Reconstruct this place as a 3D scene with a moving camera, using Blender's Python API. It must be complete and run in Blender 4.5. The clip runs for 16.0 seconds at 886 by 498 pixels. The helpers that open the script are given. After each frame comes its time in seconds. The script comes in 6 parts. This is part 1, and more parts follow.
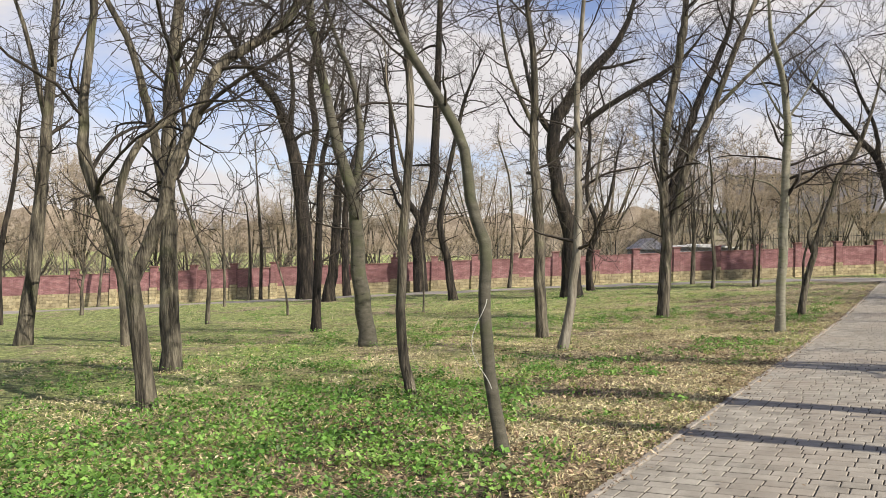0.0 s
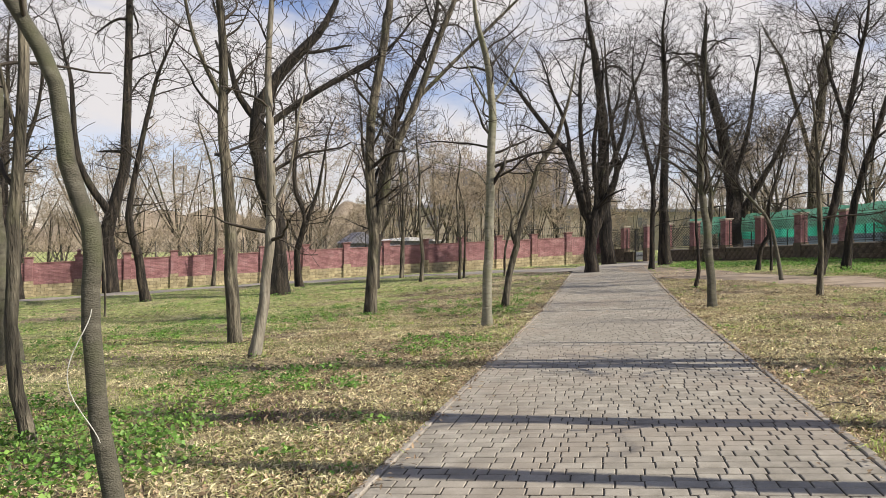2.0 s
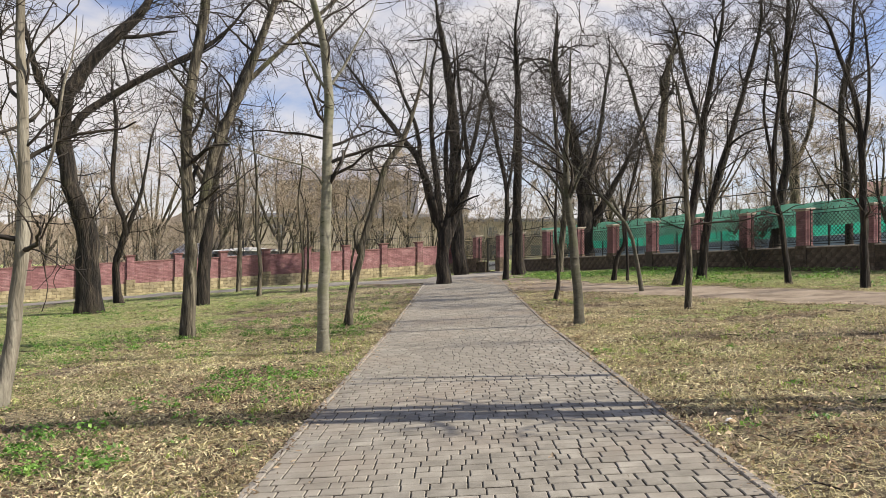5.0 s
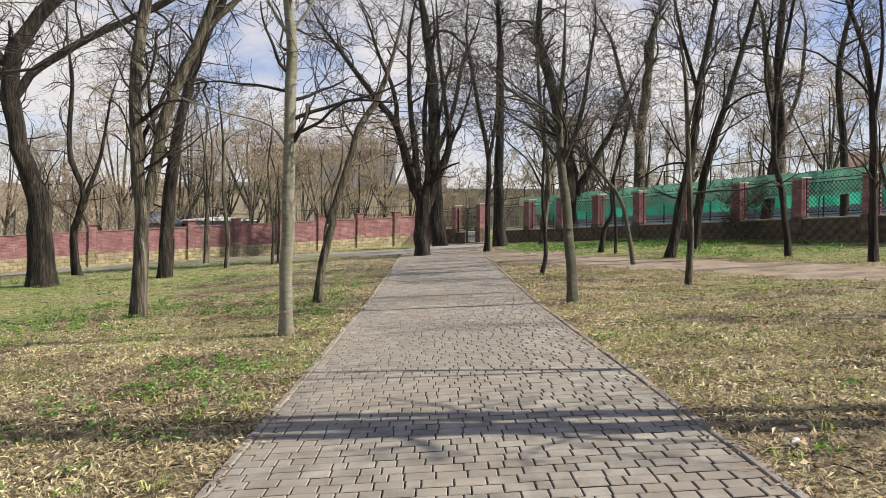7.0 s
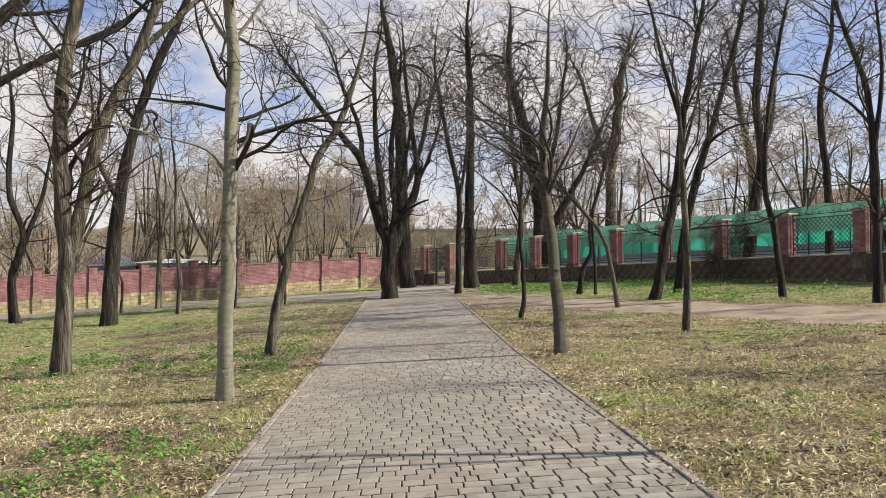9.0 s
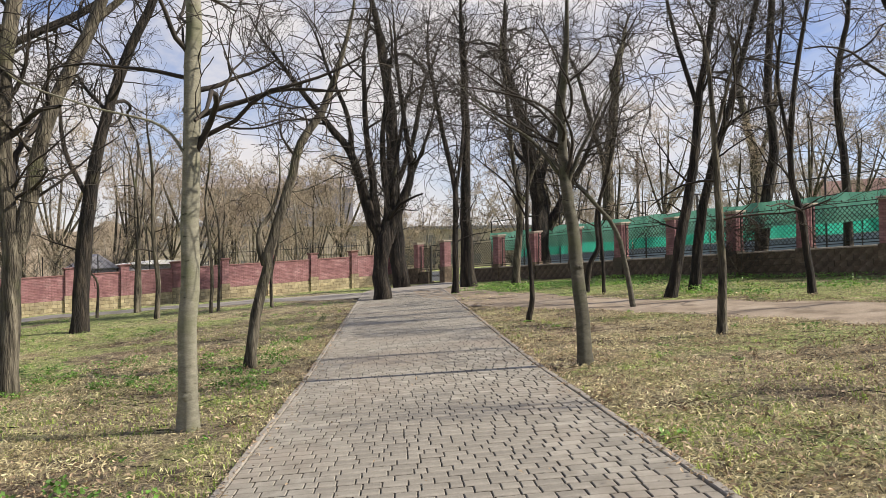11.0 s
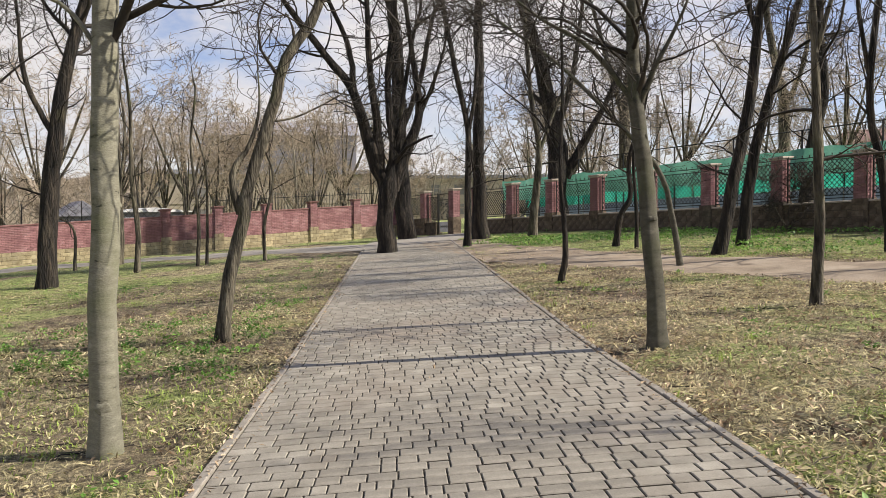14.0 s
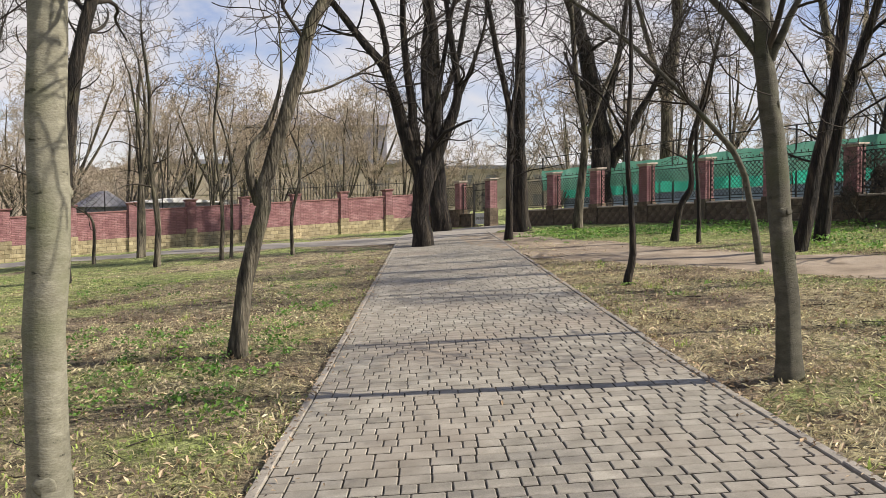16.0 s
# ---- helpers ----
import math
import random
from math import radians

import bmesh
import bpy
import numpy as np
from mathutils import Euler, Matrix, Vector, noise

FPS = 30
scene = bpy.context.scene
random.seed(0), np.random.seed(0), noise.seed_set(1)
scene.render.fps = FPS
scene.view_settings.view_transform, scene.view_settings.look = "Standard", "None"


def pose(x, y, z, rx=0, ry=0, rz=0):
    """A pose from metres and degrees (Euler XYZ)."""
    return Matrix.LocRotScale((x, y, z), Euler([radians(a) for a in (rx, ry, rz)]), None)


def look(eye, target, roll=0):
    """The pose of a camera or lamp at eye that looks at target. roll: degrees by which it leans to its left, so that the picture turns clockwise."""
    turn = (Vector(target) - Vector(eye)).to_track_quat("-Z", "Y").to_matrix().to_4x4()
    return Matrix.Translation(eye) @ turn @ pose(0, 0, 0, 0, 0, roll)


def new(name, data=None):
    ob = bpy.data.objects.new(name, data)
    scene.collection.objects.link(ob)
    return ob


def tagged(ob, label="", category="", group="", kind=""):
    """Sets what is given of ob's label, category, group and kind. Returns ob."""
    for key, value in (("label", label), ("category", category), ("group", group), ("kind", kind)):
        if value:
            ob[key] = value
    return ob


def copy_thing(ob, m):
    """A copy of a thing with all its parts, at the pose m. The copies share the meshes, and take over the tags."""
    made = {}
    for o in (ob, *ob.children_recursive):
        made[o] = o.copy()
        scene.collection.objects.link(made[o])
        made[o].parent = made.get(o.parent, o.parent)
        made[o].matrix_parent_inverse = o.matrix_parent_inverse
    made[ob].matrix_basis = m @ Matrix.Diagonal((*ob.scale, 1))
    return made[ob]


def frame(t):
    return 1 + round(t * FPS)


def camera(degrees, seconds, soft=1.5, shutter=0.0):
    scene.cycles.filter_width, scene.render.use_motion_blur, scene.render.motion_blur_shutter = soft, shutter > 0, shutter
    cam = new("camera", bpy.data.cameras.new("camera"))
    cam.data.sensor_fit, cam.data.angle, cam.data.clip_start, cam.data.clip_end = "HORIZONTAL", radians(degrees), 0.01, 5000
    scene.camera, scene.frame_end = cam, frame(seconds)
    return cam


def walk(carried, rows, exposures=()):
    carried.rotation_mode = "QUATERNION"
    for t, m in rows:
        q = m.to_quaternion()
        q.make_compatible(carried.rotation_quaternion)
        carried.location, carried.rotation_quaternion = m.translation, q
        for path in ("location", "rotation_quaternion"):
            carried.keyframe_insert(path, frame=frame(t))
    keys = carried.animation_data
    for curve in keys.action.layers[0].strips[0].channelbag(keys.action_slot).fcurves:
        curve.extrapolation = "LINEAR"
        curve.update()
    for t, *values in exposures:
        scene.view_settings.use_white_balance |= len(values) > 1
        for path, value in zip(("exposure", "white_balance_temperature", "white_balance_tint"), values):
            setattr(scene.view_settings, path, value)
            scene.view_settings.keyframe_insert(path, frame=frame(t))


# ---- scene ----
cam = camera(55.6, 16.0, soft=0.45)
# the park falls gently across the walk: TILT turns the rows' plane to lie on that fall
FALL = radians(3.3)
TILT = Matrix.Rotation(-FALL, 4, Vector((0.4969, 0.8678, 0)))
# seconds, eye, a point looked at, roll
ROWS = [
    (0, (0.334, 0.583, 1.599), (0.319, 2.583, 1.654), -2.1),
    (0.5, (0.471, 1.062, 1.591), (0.554, 3.059, 1.641), -1.9),
    (1, (0.623, 1.48, 1.556), (0.89, 3.462, 1.6), -2.3),
    (1.5, (0.78, 2.056, 1.584), (1.265, 3.996, 1.609), -2.7),
    (2, (1.004, 2.579, 1.561), (1.648, 4.473, 1.575), -3),
    (2.5, (1.232, 3.008, 1.553), (2.007, 4.852, 1.561), -3.1),
    (3, (1.49, 3.463, 1.581), (2.381, 5.253, 1.587), -3.5),
    (3.5, (1.753, 3.911, 1.577), (2.699, 5.673, 1.584), -3.6),
    (4, (1.938, 4.323, 1.579), (2.907, 6.072, 1.6), -3.2),
    (6.5, (2.965, 6.348, 1.579), (3.928, 8.1, 1.565), -3.4),
    (7, (3.165, 6.723, 1.583), (4.174, 8.449, 1.528), -3.1),
    (7.5, (3.414, 7.124, 1.563), (4.455, 8.831, 1.5), -3),
    (8, (3.67, 7.518, 1.591), (4.737, 9.208, 1.54), -3.1),
    (8.5, (3.908, 7.993, 1.61), (5.014, 9.659, 1.588), -3.1),
    (9, (4.156, 8.449, 1.596), (5.235, 10.133, 1.633), -3.5),
    (11.5, (5.284, 10.628, 1.61), (6.382, 12.299, 1.638), -4.3),
    (12, (5.53, 11.075, 1.616), (6.58, 12.777, 1.609), -4.3),
    (12.5, (5.74, 11.532, 1.594), (6.767, 13.249, 1.554), -4.1),
    (13, (5.985, 11.911, 1.577), (7.008, 13.628, 1.515), -3.9),
    (13.5, (6.245, 12.352, 1.588), (7.283, 14.061, 1.51), -3.3),
    (14, (6.472, 12.832, 1.61), (7.554, 14.512, 1.523), -3.8),
    (14.5, (6.699, 13.275, 1.593), (7.788, 14.952, 1.546), -4.3),
    (15, (6.788, 13.722, 1.641), (7.845, 15.42, 1.61), -4.5),
    (15.5, (6.993, 14.183, 1.643), (8.038, 15.887, 1.574), -4.5),
    (16, (7.266, 14.66, 1.63), (8.287, 16.376, 1.526), -3.7),
]
walk(cam, [(t, TILT @ look(eye, target, roll)) for t, eye, target, roll in ROWS],
     [(0.0, 0.48, 6800, 11), (16.0, 0.5, 6800, 11)])

# ---- light ----
SUN_X, SUN_Y, SUN_UP = 0.80, -0.60, radians(38)
sun = new("sun", bpy.data.lights.new("sun", "SUN"))
sun.data.energy, sun.data.angle, sun.data.color = 5.0, radians(0.55), (1.0, 0.94, 0.84)
sun.matrix_world = look((0, 0, 0), (-SUN_X * math.cos(SUN_UP), -SUN_Y * math.cos(SUN_UP), -math.sin(SUN_UP)))


def make_world():
    w = bpy.data.worlds.new("sky")
    scene.world = w
    w.use_nodes = True
    nt = w.node_tree
    nt.nodes.clear()
    out = nt.nodes.new("ShaderNodeOutputWorld")
    bg = nt.nodes.new("ShaderNodeBackground")
    sky = nt.nodes.new("ShaderNodeTexSky")
    sky.sky_type, sky.sun_disc = "NISHITA", False
    sky.sun_elevation, sky.sun_rotation = SUN_UP, math.atan2(SUN_X, SUN_Y)
    sky.air_density, sky.dust_density, sky.ozone_density = 1.0, 0.25, 3.0
    co = nt.nodes.new("ShaderNodeTexCoord")
    mp = nt.nodes.new("ShaderNodeMapping")
    mp.inputs["Scale"].default_value = (1.0, 1.0, 2.6)
    no = nt.nodes.new("ShaderNodeTexNoise")
    no.inputs["Scale"].default_value, no.inputs["Detail"].default_value = 3.1, 9.0
    no.inputs["Roughness"].default_value = 0.56
    no.inputs["Distortion"].default_value = 0.35
    ramp = nt.nodes.new("ShaderNodeValToRGB")
    ramp.color_ramp.elements[0].position, ramp.color_ramp.elements[1].position = 0.37, 0.55
    mix = nt.nodes.new("ShaderNodeMix")
    mix.data_type = "RGBA"
    mix.inputs["B"].default_value = (5.7, 5.65, 5.9, 1)
    link = nt.links.new
    # banks of cloud round the horizon, clear sky overhead
    xyz = nt.nodes.new("ShaderNodeSeparateXYZ")
    clear = nt.nodes.new("ShaderNodeMapRange")
    clear.inputs["From Min"].default_value, clear.inputs["From Max"].default_value = 0.42, 0.75
    clear.inputs["To Min"].default_value, clear.inputs["To Max"].default_value = 1.0, 0.12
    cover = nt.nodes.new("ShaderNodeMath")
    cover.operation = "MULTIPLY"
    link(co.outputs["Generated"], xyz.inputs["Vector"])
    link(xyz.outputs["Z"], clear.inputs["Value"])
    link(clear.outputs["Result"], cover.inputs[1])
    link(co.outputs["Generated"], mp.inputs["Vector"])
    link(mp.outputs["Vector"], no.inputs["Vector"])
    link(no.outputs["Fac"], ramp.inputs["Fac"])
    link(ramp.outputs["Color"], cover.inputs[0])
    link(cover.outputs["Value"], mix.inputs["Factor"])
    tone = nt.nodes.new("ShaderNodeMix")
    tone.data_type, tone.blend_type = "RGBA", "MULTIPLY"
    tone.inputs["Factor"].default_value = 1.0
    tone.inputs["B"].default_value = (1.14, 0.97, 1.04, 1)
    link(sky.outputs["Color"], tone.inputs["A"])
    link(tone.outputs["Result"], mix.inputs["A"])
    link(mix.outputs["Result"], bg.inputs["Color"])
    bg.inputs["Strength"].default_value = 0.1
    link(bg.outputs["Background"], out.inputs["Surface"])


make_world()

# ---- materials ----


def material(name, stops, scale=6.0, stretch=(1, 1, 1), rough=0.85, bump=0.4, fine=60.0, metal=0.0, dist=0.02,
             vary=0.0, island=0.0, spots=None, detail=6.0):
    """Noise between colour stops at one scale, a finer noise over it, and a bump from both. vary: brightness by object; island: by loose piece."""
    m = bpy.data.materials.new(name)
    m.use_nodes = True
    nt = m.node_tree
    bsdf = nt.nodes["Principled BSDF"]
    link = nt.links.new
    co = nt.nodes.new("ShaderNodeTexCoord")
    mp = nt.nodes.new("ShaderNodeMapping")
    mp.inputs["Scale"].default_value = stretch
    link(co.outputs["Object"], mp.inputs["Vector"])
    n1 = nt.nodes.new("ShaderNodeTexNoise")
    n1.inputs["Scale"].default_value, n1.inputs["Detail"].default_value = scale, detail
    n1.inputs["Roughness"].default_value = 0.62
    n2 = nt.nodes.new("ShaderNodeTexNoise")
    n2.inputs["Scale"].default_value, n2.inputs["Detail"].default_value = fine, 3.0
    link(mp.outputs["Vector"], n1.inputs["Vector"])
    link(mp.outputs["Vector"], n2.inputs["Vector"])
    ramp = nt.nodes.new("ShaderNodeValToRGB")
    els = ramp.color_ramp.elements
    while len(els) < len(stops):
        els.new(0.5)
    for e, (p, c) in zip(els, stops):
        e.position, e.color = p, (*c, 1)
    link(n1.outputs["Fac"], ramp.inputs["Fac"])
    hsv = nt.nodes.new("ShaderNodeHueSaturation")
    link(ramp.outputs["Color"], hsv.inputs["Color"])
    val = nt.nodes.new("ShaderNodeMapRange")
    val.inputs["To Min"].default_value, val.inputs["To Max"].default_value = 0.62, 1.38
    link(n2.outputs["Fac"], val.inputs["Value"])
    last = val.outputs["Result"]
    for amount, node, socket in ((vary, "ShaderNodeObjectInfo", "Random"), (island, "ShaderNodeNewGeometry", "Random Per Island")):
        if amount:
            src = nt.nodes.new(node)
            mr = nt.nodes.new("ShaderNodeMapRange")
            mr.inputs["To Min"].default_value, mr.inputs["To Max"].default_value = 1 - amount, 1 + amount
            link(src.outputs[socket], mr.inputs["Value"])
            mul = nt.nodes.new("ShaderNodeMath")
            mul.operation = "MULTIPLY"
            link(last, mul.inputs[0])
            link(mr.outputs["Result"], mul.inputs[1])
            last = mul.outputs["Value"]
    link(last, hsv.inputs["Value"])
    colour = hsv.outputs["Color"]
    if spots:
        lo, hi, sc, col = spots
        n3 = nt.nodes.new("ShaderNodeTexNoise")
        n3.inputs["Scale"].default_value, n3.inputs["Detail"].default_value = sc, 4.0
        link(co.outputs["Object"], n3.inputs["Vector"])
        mr = nt.nodes.new("ShaderNodeMapRange")
        mr.inputs["From Min"].default_value, mr.inputs["From Max"].default_value = lo, hi
        link(n3.outputs["Fac"], mr.inputs["Value"])
        mx = nt.nodes.new("ShaderNodeMix")
        mx.data_type = "RGBA"
        mx.inputs["B"].default_value = (*col, 1)
        link(mr.outputs["Result"], mx.inputs["Factor"])
        link(colour, mx.inputs["A"])
        colour = mx.outputs["Result"]
    link(colour, bsdf.inputs["Base Color"])
    bsdf.inputs["Roughness"].default_value, bsdf.inputs["Metallic"].default_value = rough, metal
    if bump:
        add = nt.nodes.new("ShaderNodeMath")
        add.operation = "ADD"
        link(n1.outputs["Fac"], add.inputs[0])
        link(n2.outputs["Fac"], add.inputs[1])
        b = nt.nodes.new("ShaderNodeBump")
        b.inputs["Strength"].default_value, b.inputs["Distance"].default_value = bump, dist
        link(add.outputs["Value"], b.inputs["Height"])
        link(b.outputs["Normal"], bsdf.inputs["Normal"])
    return m


BARK_GREY = material("bark_grey", [(0.34, (0.01, 0.008, 0.006)), (0.5, (0.085, 0.074, 0.054)), (0.7, (0.25, 0.222, 0.163))], 9, (1, 1, 0.16), 0.95, 1.0, 45, dist=0.05, spots=(0.55, 0.75, 1.6, (0.095, 0.1, 0.048)))
# dark bark, deepened further so its colour carries the trunks' unlit side
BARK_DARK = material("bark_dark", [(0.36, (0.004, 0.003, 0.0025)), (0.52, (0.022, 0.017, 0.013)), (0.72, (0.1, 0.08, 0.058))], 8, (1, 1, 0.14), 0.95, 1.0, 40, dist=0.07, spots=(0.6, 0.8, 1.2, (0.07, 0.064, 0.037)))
BARK_SMOOTH = material("bark_smooth", [(0.3, (0.02, 0.017, 0.013)), (0.36, (0.17, 0.162, 0.118)), (0.6, (0.235, 0.226, 0.17)), (0.75, (0.33, 0.318, 0.25))], 6.0, (1.2, 1.2, 3.0), 0.85, 0.3, 40, dist=0.01, spots=(0.5, 0.7, 2.0, (0.13, 0.14, 0.072)))
# darkened copy of BARK_SMOOTH: backlit trunks have their shade in the colour
BARK_SHADED = material("bark_shaded", [(0.3, (0.015, 0.013, 0.01)), (0.38, (0.06, 0.056, 0.04)), (0.62, (0.105, 0.098, 0.073)), (0.75, (0.17, 0.158, 0.12))], 5, (1.3, 1.3, 2.4), 0.9, 0.7, 60, dist=0.016, spots=(0.5, 0.7, 2.0, (0.075, 0.082, 0.04)))
BARK_PALE = material("bark_pale", [(0.3, (0.1, 0.088, 0.065)), (0.5, (0.2, 0.18, 0.14)), (0.7, (0.32, 0.3, 0.24))], 8, (1, 1, 0.2), 0.95, 0.7, 45, dist=0.02)
# near twigs, their backlit darkness against the sky put into the colour
TWIG = material("twig", [(0.35, (0.012, 0.009, 0.006)), (0.65, (0.055, 0.043, 0.031))], 3, bump=0, fine=25)
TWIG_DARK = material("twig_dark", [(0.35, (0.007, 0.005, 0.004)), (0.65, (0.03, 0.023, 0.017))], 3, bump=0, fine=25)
# pale copy of TWIG: the far crowns' sunlit, distant look is in the colour
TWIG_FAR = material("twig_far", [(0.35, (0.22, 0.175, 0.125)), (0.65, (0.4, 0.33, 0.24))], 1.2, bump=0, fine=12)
BRICK_RED = material("brick_red", [(0.3, (0.19, 0.088, 0.093)), (0.5, (0.28, 0.138, 0.142)), (0.72, (0.37, 0.22, 0.22))], 3, rough=0.85, bump=0.25, fine=70, dist=0.006, vary=0.15, island=0.16, spots=(0.52, 0.72, 0.35, (0.2, 0.095, 0.097)))
MORTAR = material("mortar", [(0.3, (0.13, 0.065, 0.066)), (0.7, (0.21, 0.115, 0.112))], 10, rough=0.95, bump=0.3, dist=0.006)
STONE_YELLOW = material("stone_yellow", [(0.3, (0.25, 0.2, 0.12)), (0.5, (0.4, 0.335, 0.205)), (0.72, (0.5, 0.43, 0.29))], 5, rough=0.9, bump=0.5, fine=50, dist=0.015, vary=0.24, island=0.24, spots=(0.55, 0.75, 0.5, (0.2, 0.17, 0.12)))
STONE_GREY = material("stone_grey", [(0.3, (0.055, 0.04, 0.028)), (0.5, (0.115, 0.085, 0.06)), (0.72, (0.21, 0.165, 0.118))], 4, rough=0.92, bump=0.6, fine=40, dist=0.02, vary=0.22, island=0.24, spots=(0.52, 0.7, 0.7, (0.1, 0.085, 0.06)))
JOINT = material("joint", [(0.3, (0.055, 0.043, 0.03)), (0.7, (0.12, 0.096, 0.068))], 12, rough=0.95, bump=0.3, dist=0.01)
COPING = material("coping", [(0.3, (0.17, 0.08, 0.075)), (0.7, (0.3, 0.16, 0.15))], 5, rough=0.85, bump=0.4, dist=0.01)
CAPSTONE = material("capstone", [(0.3, (0.32, 0.26, 0.22)), (0.7, (0.5, 0.43, 0.36))], 6, rough=0.9, bump=0.4, dist=0.01)
IRON = material("iron", [(0.3, (0.012, 0.013, 0.014)), (0.7, (0.03, 0.03, 0.03))], 20, rough=0.5, bump=0.1, metal=0.3, dist=0.003)
SILVER = material("silver_paint", [(0.3, (0.62, 0.62, 0.61)), (0.7, (0.8, 0.8, 0.79))], 14, rough=0.5, bump=0.2, dist=0.004)
NETTING = material("green_netting", [(0.3, (0.03, 0.42, 0.3)), (0.5, (0.05, 0.52, 0.38)), (0.7, (0.09, 0.6, 0.45))], 1.3, (1, 1, 0.6), 0.75, 0.35, 90, dist=0.02)
PANEL_BLUE = material("panel_blue", [(0.3, (0.2, 0.27, 0.32)), (0.7, (0.34, 0.42, 0.48))], 1.0, rough=0.6, bump=0.1)
PAVER = material("paver", [(0.3, (0.17, 0.155, 0.126)), (0.5, (0.245, 0.226, 0.188)), (0.7, (0.32, 0.298, 0.252))], 3.5, rough=0.9, bump=0.35, fine=110, dist=0.004, vary=0.13, island=0.15, spots=(0.48, 0.74, 0.55, (0.26, 0.222, 0.178)))
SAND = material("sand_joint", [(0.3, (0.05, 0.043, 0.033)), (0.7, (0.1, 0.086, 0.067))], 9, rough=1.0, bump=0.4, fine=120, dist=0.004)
KERB = material("kerb_concrete", [(0.3, (0.2, 0.18, 0.15)), (0.7, (0.34, 0.31, 0.265))], 7, rough=0.92, bump=0.4, fine=90, dist=0.005, vary=0.1)
DIRT = material("dirt", [(0.3, (0.2, 0.155, 0.11)), (0.5, (0.3, 0.24, 0.175)), (0.7, (0.38, 0.315, 0.24))], 0.9, rough=1.0, bump=0.6, fine=40, dist=0.03, detail=9, spots=(0.5, 0.66, 1.6, (0.17, 0.13, 0.09)))
ASPHALT_PALE = material("asphalt_pale", [(0.3, (0.22, 0.2, 0.17)), (0.7, (0.34, 0.31, 0.27))], 1.2, rough=0.95, bump=0.3, fine=90, dist=0.006, detail=9)
LEAF_DRY = material("dry_leaf", [(0.3, (0.16, 0.105, 0.064)), (0.5, (0.38, 0.285, 0.185)), (0.7, (0.63, 0.53, 0.38))], 1.1, rough=0.85, bump=0, fine=30, island=0.65)
GRASS_DRY = material("dry_grass", [(0.3, (0.4, 0.345, 0.17)), (0.7, (0.64, 0.58, 0.33))], 0.8, rough=0.8, bump=0, fine=20, island=0.4)
STRAW = material("straw_litter", [(0.3, (0.3, 0.25, 0.135)), (0.5, (0.56, 0.5, 0.3)), (0.7, (0.76, 0.7, 0.47))], 1.0, rough=0.85, bump=0, fine=25, island=0.5)
GRASS = material("green_grass", [(0.3, (0.21, 0.31, 0.055)), (0.5, (0.33, 0.43, 0.1)), (0.7, (0.48, 0.53, 0.18))], 0.7, rough=0.7, bump=0, fine=15, island=0.35)
HERB = material("herb_leaf", [(0.3, (0.06, 0.15, 0.022)), (0.5, (0.14, 0.29, 0.05)), (0.7, (0.3, 0.46, 0.11))], 0.9, rough=0.55, bump=0, fine=18, island=0.5)
WALL_CREAM = material("plaster_cream", [(0.3, (0.36, 0.31, 0.24)), (0.7, (0.47, 0.41, 0.33))], 0.7, rough=0.9, bump=0.2)
WALL_GREY = material("plaster_grey", [(0.3, (0.24, 0.23, 0.25)), (0.7, (0.32, 0.31, 0.335))], 0.4, rough=0.9, bump=0.2)
ROOF_RED = material("roof_red", [(0.3, (0.22, 0.13, 0.11)), (0.7, (0.32, 0.2, 0.17))], 2, (1, 1, 1), 0.8, 0.3)
ROOF_GREY = material("roof_grey", [(0.3, (0.2, 0.2, 0.23)), (0.7, (0.3, 0.3, 0.34))], 1, rough=0.7, bump=0.2)
WHITE_PAINT = material("white_paint", [(0.3, (0.62, 0.62, 0.61)), (0.7, (0.78, 0.78, 0.77))], 3, rough=0.7, bump=0.1)
# far window glass, lightened in colour to imitate haze
PANE_HAZED = material("window_glass_hazed", [(0.3, (0.2, 0.195, 0.19)), (0.7, (0.26, 0.255, 0.25))], 1, rough=0.15, bump=0)
WOODS_FAR = material("distant_woods", [(0.3, (0.15, 0.12, 0.09)), (0.5, (0.24, 0.195, 0.145)), (0.7, (0.33, 0.28, 0.215))], 0.35, (1, 1, 0.4), 1.0, 0.6, 3, dist=0.5)
ROPE = material("pale_wire", [(0.3, (0.4, 0.4, 0.36)), (0.7, (0.6, 0.6, 0.55))], 8, rough=0.6, bump=0)


def see_through(m, amount):
    """Lets part of the light through a thin cloth."""
    nt = m.node_tree
    out, bsdf = nt.nodes["Material Output"], nt.nodes["Principled BSDF"]
    tr, mx = nt.nodes.new("ShaderNodeBsdfTranslucent"), nt.nodes.new("ShaderNodeMixShader")
    src = bsdf.inputs["Base Color"].links[0].from_socket
    nt.links.new(src, tr.inputs["Color"])
    mx.inputs[0].default_value = amount
    nt.links.new(bsdf.outputs[0], mx.inputs[1])
    nt.links.new(tr.outputs[0], mx.inputs[2])
    nt.links.new(mx.outputs[0], out.inputs["Surface"])


NETTING_OLD = material("faded_green_sheet", [(0.3, (0.1, 0.3, 0.22)), (0.5, (0.15, 0.41, 0.31)), (0.7, (0.24, 0.52, 0.41))], 1.1, (1, 1, 0.5), 0.8, 0.4, 60, dist=0.03)
see_through(NETTING, 0.6)
see_through(NETTING_OLD, 0.25)
for leafy, amount in ((HERB, 0.35), (GRASS, 0.3), (GRASS_DRY, 0.25), (LEAF_DRY, 0.2), (STRAW, 0.3)):
    see_through(leafy, amount)


